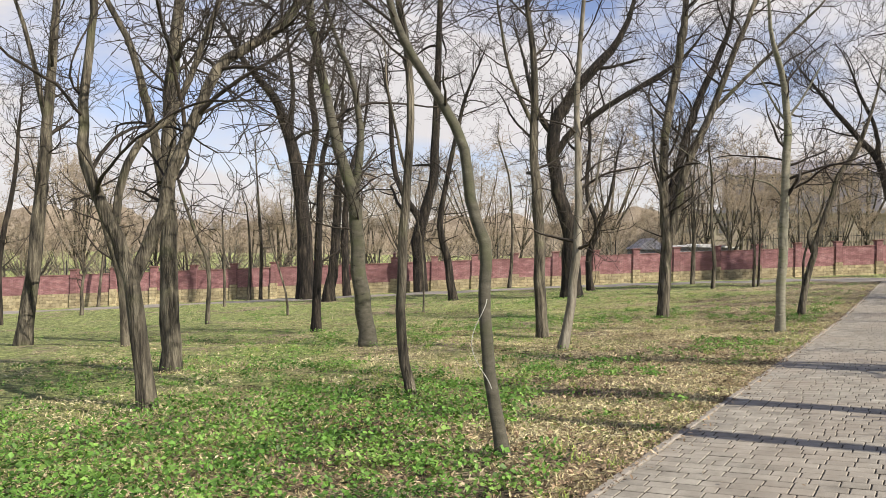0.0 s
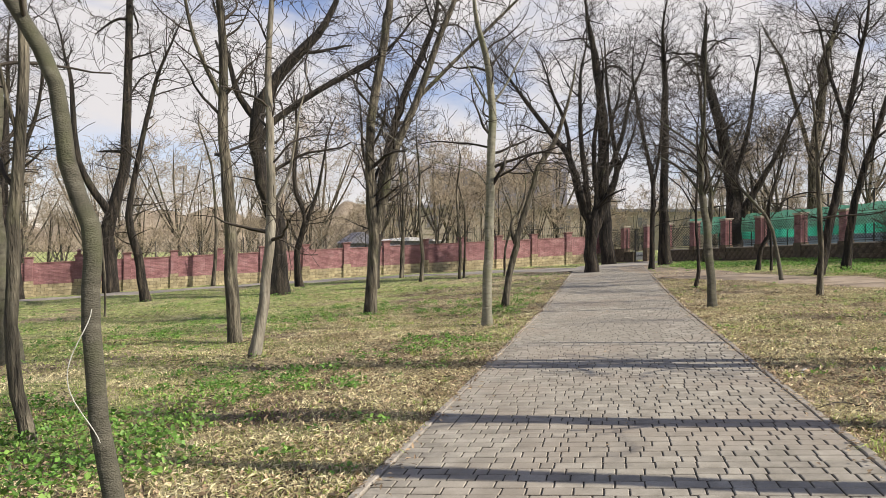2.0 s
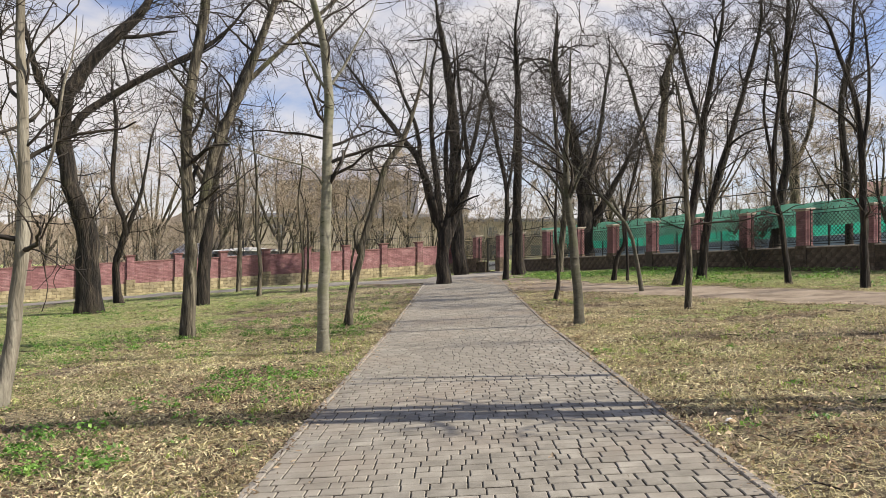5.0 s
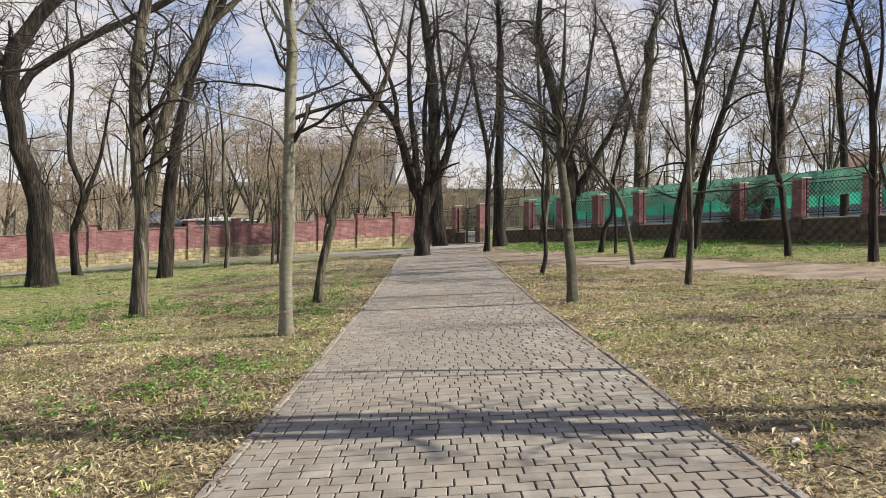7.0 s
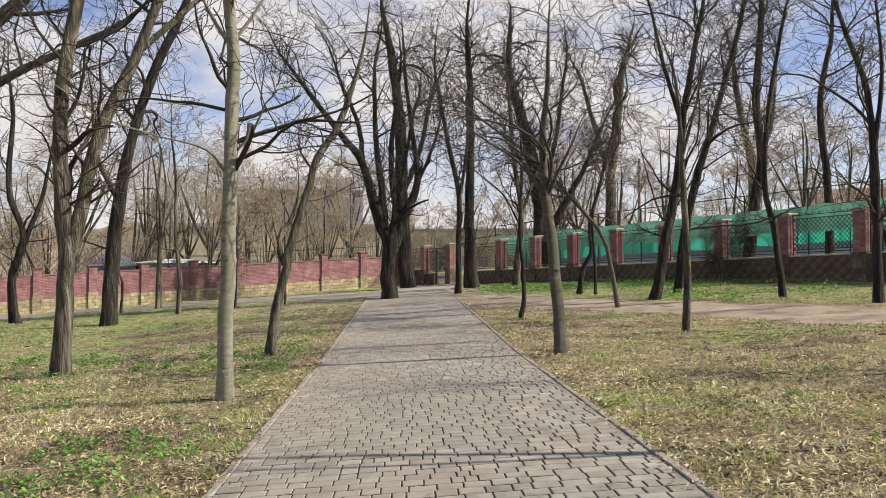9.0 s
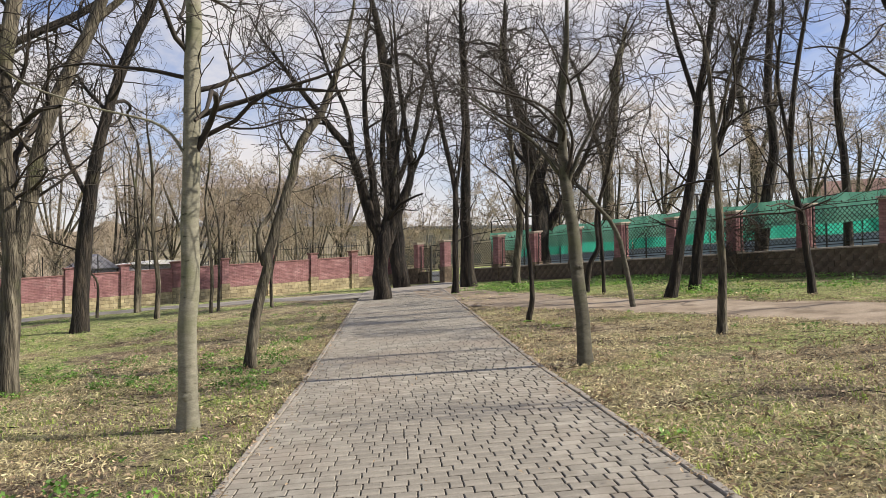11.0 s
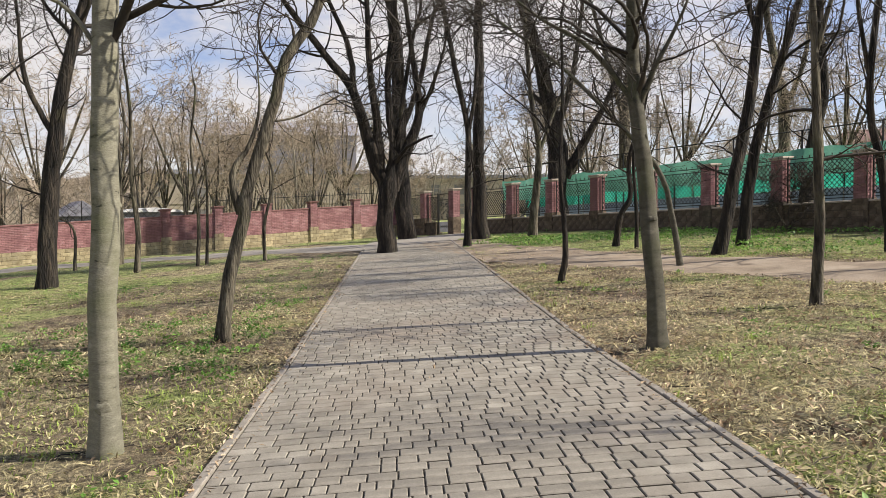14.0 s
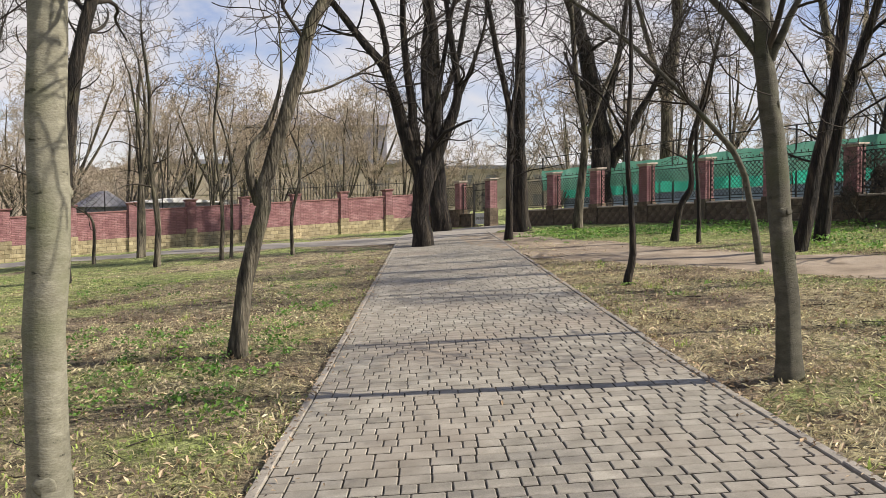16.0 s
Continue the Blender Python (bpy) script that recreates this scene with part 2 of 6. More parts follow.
def ground_material():
    """Soil, dry grass, moss and green turf in patches; greener away from the paving on the near side."""
    m = bpy.data.materials.new("park_ground")
    m.use_nodes = True
    nt = m.node_tree
    link = nt.links.new
    bsdf = nt.nodes["Principled BSDF"]
    co = nt.nodes.new("ShaderNodeTexCoord")

    def noise_of(scale, detail=8.0, rough=0.65):
        n = nt.nodes.new("ShaderNodeTexNoise")
        n.inputs["Scale"].default_value, n.inputs["Detail"].default_value, n.inputs["Roughness"].default_value = scale, detail, rough
        link(co.outputs["Object"], n.inputs["Vector"])
        return n.outputs["Fac"]

    def ranged(v, lo, hi):
        mr = nt.nodes.new("ShaderNodeMapRange")
        mr.inputs["From Min"].default_value, mr.inputs["From Max"].default_value = lo, hi
        link(v, mr.inputs["Value"])
        return mr.outputs["Result"]

    def mixed(fac, a, b):
        mx = nt.nodes.new("ShaderNodeMix")
        mx.data_type = "RGBA"
        link(fac, mx.inputs["Factor"])
        for v, s in ((a, "A"), (b, "B")):
            if isinstance(v, tuple):
                mx.inputs[s].default_value = (*v, 1)
            else:
                link(v, mx.inputs[s])
        return mx.outputs["Result"]

    def maths(op, a, b):
        n = nt.nodes.new("ShaderNodeMath")
        n.operation = op
        for i, v in enumerate((a, b)):
            if isinstance(v, float):
                n.inputs[i].default_value = v
            else:
                link(v, n.inputs[i])
        return n.outputs["Value"]

    xyz = nt.nodes.new("ShaderNodeSeparateXYZ")
    link(co.outputs["Object"], xyz.inputs["Vector"])
    # distance across the paved walk, growing away from it on the near side
    side = maths("SUBTRACT", maths("MULTIPLY", xyz.outputs["Y"], 0.497), maths("MULTIPLY", xyz.outputs["X"], 0.868))
    far_right = ranged(xyz.outputs["X"], 21.5, 23.5)
    green_side = maths("MAXIMUM", ranged(side, 3.5, 11.0), far_right)
    soil = mixed(ranged(noise_of(2.2), 0.35, 0.65), (0.06, 0.043, 0.026), (0.41, 0.32, 0.21))
    straw = mixed(ranged(noise_of(7.0), 0.35, 0.65), (0.1, 0.078, 0.04), (0.64, 0.55, 0.33))
    turf = mixed(ranged(noise_of(5.0), 0.35, 0.65), (0.085, 0.115, 0.026), (0.45, 0.5, 0.18))
    base = mixed(ranged(noise_of(0.55, 8.0), 0.44, 0.56), soil, straw)
    patch = maths("ADD", noise_of(0.3, 7.0), maths("MULTIPLY", green_side, 0.17))
    colour = mixed(ranged(patch, 0.54, 0.62), base, turf)
    fine = ranged(noise_of(26.0, 5.0, 0.75), 0.34, 0.66)
    grain = maths("ADD", maths("MULTIPLY", fine, 1.5), 0.3)
    hsv = nt.nodes.new("ShaderNodeHueSaturation")
    link(colour, hsv.inputs["Color"])
    link(grain, hsv.inputs["Value"])
    link(hsv.outputs["Color"], bsdf.inputs["Base Color"])
    bsdf.inputs["Roughness"].default_value = 1.0
    b = nt.nodes.new("ShaderNodeBump")
    b.inputs["Strength"].default_value, b.inputs["Distance"].default_value = 1.0, 0.09
    link(maths("ADD", noise_of(10.0, 6.0), maths("MULTIPLY", fine, 0.5)), b.inputs["Height"])
    link(b.outputs["Normal"], bsdf.inputs["Normal"])
    return m


GROUND = ground_material()

# ---- helpers for building ----


def part(name, bm, mat, parent=None, label="", smooth=False):
    me = bpy.data.meshes.new(name)
    bm.to_mesh(me)
    bm.free()
    me.materials.append(mat)
    if smooth:
        me.polygons.foreach_set("use_smooth", [True] * len(me.polygons))
    ob = new(name, me)
    ob.parent = parent
    if label:
        ob["label"] = label
    return ob


def box(bm, x0, x1, y0, y1, z0, z1, bevel=0.0):
    r = bmesh.ops.create_cube(bm, size=1.0, matrix=Matrix.LocRotScale(((x0 + x1) / 2, (y0 + y1) / 2, (z0 + z1) / 2), None, (x1 - x0, y1 - y0, z1 - z0)))
    if bevel:
        edges = {e for v in r["verts"] for e in v.link_edges}
        bmesh.ops.bevel(bm, geom=list(edges), offset=bevel, segments=1, affect="EDGES")
    return bm


def boxed(name, dims, mat, parent=None, label="", bevel=0.0):
    return part(name, box(bmesh.new(), *dims, bevel=bevel), mat, parent, label)


def mesh_of(name, verts, faces, mat, smooth=False):
    """A mesh from numpy arrays of vertices and quads or triangles."""
    me = bpy.data.meshes.new(name)
    n = faces.shape[1]
    me.vertices.add(len(verts))
    me.vertices.foreach_set("co", verts.astype(np.float32).ravel())
    me.loops.add(faces.size)
    me.loops.foreach_set("vertex_index", faces.astype(np.int32).ravel())
    me.polygons.add(len(faces))
    me.polygons.foreach_set("loop_start", np.arange(0, faces.size, n, dtype=np.int32))
    me.polygons.foreach_set("loop_total", np.full(len(faces), n, dtype=np.int32))
    me.polygons.foreach_set("use_smooth", np.full(len(faces), bool(smooth)))
    me.materials.append(mat)
    me.update(calc_edges=True)
    return me


# the paved walk runs along (0.497, 0.868); s is the way along it, q the way across to the right
UX, UY = 0.4969, 0.8678
LEFT_Q, RIGHT_Q = -2.06, 1.27


def along(s, q):
    return UX * s + UY * q, UY * s - UX * q


def slope(x, y):
    """The ground: level at first, then a gentle rise toward the gate."""
    s = np.asarray(x) * UX + np.asarray(y) * UY
    return np.clip((s - 24) / 18 * 0.35, 0, 0.47)


def across(x, y):
    return np.asarray(x) * UY - np.asarray(y) * UX


def lumps(x, y):
    """Small unevenness of the lawn, none beside the paving."""
    x, y = np.asarray(x, float), np.asarray(y, float)
    q = across(x, y)
    d = np.maximum(np.maximum(LEFT_Q - q, q - RIGHT_Q), 0)
    w = np.clip((d - 0.3) / 2, 0, 1) * np.clip((60 - np.abs(x)) / 20, 0, 1) * np.clip((62 - y) / 8, 0, 1)
    h = 0.035 * np.sin(x * 1.1 + 0.6 * y) * np.cos(y * 0.9 - 0.4 * x) + 0.02 * np.sin(x * 2.7 + 1) * np.sin(y * 2.3)
    return h * w


def ground_z(x, y):
    return slope(x, y) + lumps(x, y)


def make_ground():
    far = [-2500, -1200, -600, -300, -160, -100, -70]
    xs = np.concatenate([far, np.arange(-50, 60, 0.4), [70, 100, 160, 300, 600, 1200, 2500]])
    ys = np.concatenate([far, [-50, -30, -20], np.arange(-10, 62, 0.4), [70, 100, 160, 300, 600, 1200, 2500]])
    X, Y = np.meshgrid(xs, ys)
    Z = ground_z(X, Y)
    q = across(X, Y)
    s = X * UX + Y * UY
    Z = np.where((q > LEFT_Q - 0.3) & (q < RIGHT_Q + 0.3) & (s < 56), Z - 0.03, Z)
    V = np.stack([X, Y, Z], -1).reshape(-1, 3)
    nx, ny = len(xs), len(ys)
    i = (np.arange(ny - 1)[:, None] * nx + np.arange(nx - 1)[None]).ravel()
    F = np.stack([i, i + 1, i + nx + 1, i + nx], -1)
    ob = new("ground", mesh_of("ground", V, F, GROUND, True))
    return tagged(ob, "park lawn of patchy spring grass, bare soil and dry leaves", "ground", kind="structure")


make_ground()


def strip(name, centre, widths, mat, lift, label, ragged=0.12, seed=3):
    """A trodden or paved strip that follows the ground along a line of points, with uneven edges."""
    rng = np.random.default_rng(seed)
    c = np.array(centre, float)
    t = np.concatenate([[0], np.cumsum(np.linalg.norm(np.diff(c, axis=0), axis=1))])
    tt = np.arange(0, t[-1], 0.35)
    x, y = np.interp(tt, t, c[:, 0]), np.interp(tt, t, c[:, 1])
    for _ in range(12):
        x[1:-1], y[1:-1] = (x[:-2] + 2 * x[1:-1] + x[2:]) / 4, (y[:-2] + 2 * y[1:-1] + y[2:]) / 4
    w = np.interp(tt, t, widths)
    dx, dy = np.gradient(x), np.gradient(y)
    n = np.hypot(dx, dy)
    nx, ny = dy / n, -dx / n
    cols = 7
    V = []
    for k in range(cols):
        f = k / (cols - 1) - 0.5
        e = np.zeros(len(tt))
        if k in (0, cols - 1):
            e = rng.normal(0, ragged, len(tt))
            e = np.convolve(e, [0.25, 0.5, 0.25], "same")
        px, py = x + nx * (f * w + e), y + ny * (f * w + e)
        z = ground_z(px, py) + lift - (0.02 if k in (0, cols - 1) else 0)
        V.append(np.stack([px, py, z], -1))
    V = np.stack(V, 1).reshape(-1, 3)
    i = (np.arange(len(tt) - 1)[:, None] * cols + np.arange(cols - 1)[None]).ravel()
    F = np.stack([i, i + 1, i + cols + 1, i + cols], -1)
    return tagged(new(name, mesh_of(name, V, F, mat, True)), label, "path", kind="structure")


strip("dirt_track", [(19.8, -40), (20.2, 0), (20.6, 16), (20.6, 24), (20.8, 29), (22.2, 36), (24.5, 41)], [3, 3, 3, 2.8, 3.2, 3.4, 2.5], DIRT, 0.022,
      "trodden bare earth track with sparse twigs and tree shadows", 0.2, 5)
strip("side_pavement", [(-45, 50.6), (-10, 50.6), (6, 50.6), (13, 49.6), (18.5, 46.5), (21.5, 42.5), (23, 40)], [3, 3, 3, 3.4, 4.4, 4.6, 3.4], ASPHALT_PALE, 0.025,
      "pale worn asphalt side path along the brick wall", 0.06, 6)
strip("gate_apron", [(23.0, 41.0), (25.6, 44.6), (28.5, 46.8), (32, 47.6), (42, 50)], [3.4, 4.4, 3.2, 2.0, 2.4], ASPHALT_PALE, 0.03,
      "pale paved apron leading through the park gate", 0.05, 7)

WALK_END = 50.0


def paver_frustum(x0, x1, d0, d1, h):
    """A paver with chamfered top edges: s runs along d, q along x."""
    c = 0.006
    return [(x0, d0, -0.03), (x1, d0, -0.03), (x1, d1, -0.03), (x0, d1, -0.03), (x0, d0, h - c), (x1, d0, h - c), (x1, d1, h - c), (x0, d1, h - c),
            (x0 + c, d0 + c, h), (x1 - c, d0 + c, h), (x1 - c, d1 - c, h), (x0 + c, d1 - c, h)]


PAVER_FACES = [(0, 1, 5, 4), (1, 2, 6, 5), (2, 3, 7, 6), (3, 0, 4, 7), (4, 5, 9, 8), (5, 6, 10, 9), (6, 7, 11, 10), (7, 4, 8, 11), (8, 9, 10, 11)]


# ---- brick and stone walls ----


def brick_field(origin, ux, uy, u1, z0, z1, bl, bh, gap, proud, keep=None, rng=None):
    """Rows of bricks on a vertical face: ux, uy is the way along it, out of the face is (uy, -ux). Returns vertices and quads."""
    V, F = [], []
    n = max(1, round((z1 - z0) / bh))
    hh = (z1 - z0) / n
    for r in range(n):
        a = -bl * (0.5 if r % 2 else 0.0)
        while a < u1:
            lo, hi = max(a, 0) + gap / 2, min(a + bl, u1) - gap / 2
            a += bl
            if hi - lo < 0.03:
                continue
            d = proud + rng.uniform(-0.002, 0.003)
            k = len(V)
            b, t = z0 + r * hh + gap / 2, z0 + (r + 1) * hh - gap / 2
            c = min(0.006, gap)
            for u, z, o in ((lo, b, 0), (hi, b, 0), (hi, t, 0), (lo, t, 0), (lo + c, b + c, d), (hi - c, b + c, d), (hi - c, t - c, d), (lo + c, t - c, d)):
                V.append((origin[0] + ux * u + uy * o, origin[1] + uy * u - ux * o, z))
            F += [(k, k + 1, k + 5, k + 4), (k + 1, k + 2, k + 6, k + 5), (k + 2, k + 3, k + 7, k + 6), (k + 3, k, k + 4, k + 7), (k + 4, k + 5, k + 6, k + 7)]
    return V, F


def field_part(name, fields, mat, parent, label=""):
    V, F = [], []
    for v, f in fields:
        k = len(V)
        V += v
        F += [tuple(i + k for i in q) for q in f]
    ob = new(name, mesh_of(name, np.array(V), np.array(F), mat))
    ob.parent = parent
    ob["kind"] = "stuff"
    if label:
        ob["label"] = label
    return ob


BRNG = np.random.default_rng(11)


def pillar(parent, cx, cy, half, z0, z1, stone_top, brick, stone, cap, spike=0.0):
    """A brick pier on a stone foot, with four faces of bricks and a moulded cap."""
    boxed("pier_core", (cx - half, cx + half, cy - half, cy + half, z0, z1), MORTAR, parent)
    sides = [((cx - half, cy - half), (1, 0)), ((cx + half, cy - half), (0, 1)), ((cx + half, cy + half), (-1, 0)), ((cx - half, cy + half), (0, -1))]
    field_part("pier_bricks", [brick_field(o, u[0], u[1], 2 * half, stone_top, z1, 0.25, 0.077, 0.01, 0.008, rng=BRNG) for o, u in sides], brick, parent)
    h2 = half + 0.035
    boxed("pier_foot", (cx - h2, cx + h2, cy - h2, cy + h2, z0, stone_top), JOINT, parent)
    feet = [((cx - h2, cy - h2), (1, 0)), ((cx + h2, cy - h2), (0, 1)), ((cx + h2, cy + h2), (-1, 0)), ((cx - h2, cy + h2), (0, -1))]
    field_part("foot_stones", [brick_field(o, u[0], u[1], 2 * h2, z0, stone_top, 0.36, 0.18, 0.012, 0.007, rng=BRNG) for o, u in feet], stone, parent)
    bm = bmesh.new()
    box(bm, cx - half - 0.03, cx + half + 0.03, cy - half - 0.03, cy + half + 0.03, z1, z1 + 0.05, 0.006)
    box(bm, cx - half - 0.07, cx + half + 0.07, cy - half - 0.07, cy + half + 0.07, z1 + 0.05, z1 + 0.11, 0.01)
    part("cap", bm, cap, parent, "weathered pier cap")
    return parent


def left_wall():
    """The red brick boundary wall on a yellow limestone base."""
    y = 54.0
    wall = tagged(new("brick_wall"), "red brick boundary wall on a yellow limestone base with brick piers", "wall", kind="structure")
    xs = np.concatenate([[29.75], np.arange(27.35, -47, -2.55)])
    bricks, stones = [], []
    for i, x1 in enumerate(xs[:-1]):
        x0 = xs[i + 1]
        z = float(slope((x0 + x1) / 2, y)) - 0.05
        st, top = 1.1, 2.24
        boxed("wall_core", (x0, x1, y - 0.11, y + 0.11, z - 0.3, top), MORTAR, wall)
        boxed("wall_base", (x0, x1, y - 0.15, y + 0.15, z - 0.3, st), JOINT, wall)
        bricks.append(brick_field((x0, y - 0.11), 1, 0, x1 - x0, st, top, 0.25, 0.077, 0.012, 0.008, rng=BRNG))
        stones.append(brick_field((x0, y - 0.15), 1, 0, x1 - x0, z - 0.02, st, 0.4, 0.2, 0.012, 0.006, rng=BRNG))
        bm = box(bmesh.new(), x0, x1, y - 0.15, y + 0.15, top, top + 0.07, 0.01)
        part("coping", bm, COPING, wall)
        if abs(x1 + 4) < 1.3:
            bm = bmesh.new()
            bmesh.ops.create_cone(bm, cap_ends=True, segments=10, radius1=0.16, radius2=0.06, depth=0.16, matrix=Matrix.Translation((x1, y, top + 0.48)))
            bmesh.ops.create_uvsphere(bm, u_segments=10, v_segments=7, radius=0.12, matrix=Matrix.Translation((x1, y, top + 0.62)))
            part("finial", bm, COPING, wall, "weathered ball finial", True)
        pillar(wall, x1, y, 0.2, z - 0.2, top + 0.3, st + (0.2 if i % 3 else 0.0), BRICK_RED, STONE_YELLOW, COPING)
    field_part("bricks", bricks, BRICK_RED, wall)
    field_part("base_stones", stones, STONE_YELLOW, wall)


left_wall()

FENCE_X = 30.0
FENCE_YS = [23.98 - 2.78 * k for k in range(8, 0, -1)] + [23.98 + 2.78 * k for k in range(9)]
GATE_YS = (48.25, 51.0)


def bar(bm, a, b, r, sides=5):
    """A round bar from a to b."""
    a, b = Vector(a), Vector(b)
    d = b - a
    m = Matrix.Translation((a + b) / 2) @ d.to_track_quat("Z", "Y").to_matrix().to_4x4()
    bmesh.ops.create_cone(bm, cap_ends=True, segments=sides, radius1=r, radius2=r, depth=d.length, matrix=m)
    return bm


def knob_mesh():
    bm = bmesh.new()
    bmesh.ops.create_cone(bm, cap_ends=True, segments=6, radius1=0.012, radius2=0.012, depth=0.06, matrix=Matrix.Translation((0, 0, -0.02)))
    bmesh.ops.create_icosphere(bm, subdivisions=1, radius=0.026, matrix=Matrix.Translation((0, 0, 0.02)))
    me = bpy.data.meshes.new("knob")
    bm.to_mesh(me)
    bm.free()
    me.materials.append(IRON)
    return me


KNOB = knob_mesh()


def lattice_panel(name, y0, y1, z0, z1, x=FENCE_X):
    """A wrought iron panel: frame, two rails, a diamond lattice of flat rods and knobs along the top."""
    thing = tagged(new(name), "black wrought iron fence panel with a diamond lattice between brick piers", "fence panel", group="fence panels between the piers")
    for y in (y0, y1):
        boxed("frame_upright", (x - 0.02, x + 0.02, y - 0.018, y + 0.018, z0 - 0.14, z1 + 0.04), IRON, thing)
    for z in (z0, z0 + 0.09, z1 - 0.12, z1):
        boxed("rail", (x - 0.015, x + 0.015, y0 + 0.018, y1 - 0.018, z - 0.014, z + 0.014), IRON, thing)
    V, F = [], []
    step, hgt, t = 0.16, z1 - 0.12 - z0 - 0.09, 0.011

    def rod(ya, za, yb, zb, dx):
        L = math.hypot(yb - ya, zb - za)
        ny, nz = -(zb - za) / L * t, (yb - ya) / L * t
        k = len(V)
        for sx in (-0.004 + dx, 0.004 + dx):
            V.extend([(x + sx, ya + ny, za + nz), (x + sx, ya - ny, za - nz), (x + sx, yb - ny, zb - nz), (x + sx, yb + ny, zb + nz)])
        F.extend([(k, k + 1, k + 2, k + 3), (k + 7, k + 6, k + 5, k + 4), (k, k + 4, k + 5, k + 1), (k + 3, k + 2, k + 6, k + 7)])

    zl, zh = z0 + 0.09, z1 - 0.12
    for sign in (1, -1):
        o = y0 - hgt if sign > 0 else y0
        while o < y1 + hgt:
            # clip the slanted rod to the panel
            pts = []
            for f in (0.0, 1.0):
                pts.append((o + sign * hgt * f, zl + hgt * f))
            (ya, za), (yb, zb) = pts
            lo = max(min((y0 - ya) / (yb - ya), (y1 - ya) / (yb - ya)), 0)
            hi = min(max((y0 - ya) / (yb - ya), (y1 - ya) / (yb - ya)), 1)
            if hi - lo > 0.03:
                rod(ya + (yb - ya) * lo, za + (zb - za) * lo, ya + (yb - ya) * hi, za + (zb - za) * hi, 0.004 * sign)
            o += step
    lat = new("lattice", mesh_of("lattice", np.array(V), np.array(F), IRON))
    lat.parent = thing
    n = int((y1 - y0) / 0.24)
    for k in range(n + 1):
        o = new("knob", KNOB)
        o.location = (x, y0 + (y1 - y0) * k / n, z1 + 0.05)
        o.parent = thing
    return thing


STONE_MESHES = {}


def face_stones(wall, x, y0, y1, z0, z1):
    """The plinth's facing stones, each a block of its own, in bonded courses."""
    n = round((z1 - z0) / 0.2)
    hh = (z1 - z0) / n
    for r in range(n):
        a = y0 - (0.21 if r % 2 else 0.0)
        while a < y1:
            lo, hi = max(a, y0), min(a + 0.42, y1)
            a += 0.42
            if hi - lo < 0.04:
                continue
            key = round(hi - lo, 2)
            if key not in STONE_MESHES:
                bm = box(bmesh.new(), -0.02, 0.03, -(hi - lo) / 2 + 0.006, (hi - lo) / 2 - 0.006, -0.094, 0.094, 0.008)
                me = bpy.data.meshes.new("stone")
                bm.to_mesh(me)
                bm.free()
                me.materials.append(STONE_GREY)
                STONE_MESHES[key] = me
            o = new("stone", STONE_MESHES[key])
            o.location = (x + BRNG.uniform(-0.004, 0.004), (lo + hi) / 2, z0 + (r + 0.5) * hh)
            o.rotation_euler = (BRNG.normal(0, 0.006), 0, BRNG.normal(0, 0.008))
            o.parent = wall


def right_fence():
    x = FENCE_X
    wall = tagged(new("stone_plinth_wall"), "low coursed limestone plinth wall with red brick piers", "wall", kind="structure")
    stones = []
    ys = FENCE_YS
    panels = []
    for y0, y1 in zip(ys[:-1], ys[1:]):
        z = float(slope(x, (y0 + y1) / 2)) - 0.05
        top = 1.12
        boxed("plinth_core", (x - 0.17, x + 0.2, y0, y1, z - 0.3, top), JOINT, wall)
        if 22 < y0 < 44:
            face_stones(wall, x - 0.17, y0, y1, z - 0.02, top)
        else:
            stones.append(brick_field((x - 0.17, y1), 0, -1, y1 - y0, z - 0.02, top, 0.42, 0.2, 0.014, 0.008, rng=BRNG))
        stones.append(brick_field((x + 0.2, y0), 0, 1, y1 - y0, z - 0.02, top, 0.42, 0.2, 0.014, 0.008, rng=BRNG))
        boxed("plinth_coping", (x - 0.21, x + 0.24, y0 + 0.2, y1 - 0.2, top, top + 0.05), CAPSTONE, wall, bevel=0.008)
        panels.append((y0 + 0.27, y1 - 0.27, top + 0.14, top + 1.42))
    for y in ys + [GATE_YS[0], GATE_YS[1], 53.3]:
        z = float(slope(x, y)) - 0.05
        base = 1.14 + 0.006 * (y - 28)
        pillar(wall, x, y, 0.21, z - 0.2, base + 1.4, base + 0.08, BRICK_RED, STONE_GREY, CAPSTONE)
    boxed("plinth_core", (x - 0.17, x + 0.2, 49.75, GATE_YS[1], 0.2, 1.12), JOINT, wall)
    stones.append(brick_field((x - 0.17, GATE_YS[1]), 0, -1, GATE_YS[1] - 49.75, 0.42, 1.12, 0.42, 0.2, 0.014, 0.008, rng=BRNG))
    panels.append((49.8, GATE_YS[1] - 0.25, 1.26, 2.55))
    y0, y1 = GATE_YS[1], 53.3
    boxed("plinth_core", (x - 0.17, x + 0.2, y0, 54.2, 0.3, 1.36), JOINT, wall)
    stones.append(brick_field((x - 0.17, 54.2), 0, -1, 54.2 - y0, 0.6, 1.36, 0.42, 0.2, 0.014, 0.008, rng=BRNG))
    panels.append((y0 + 0.27, y1 - 0.27, 1.5, 2.6))
    field_part("plinth_stones", stones, STONE_GREY, wall)
    for p in panels:
        lattice_panel("fence_panel", *p)


right_fence()

# ---- trees ----


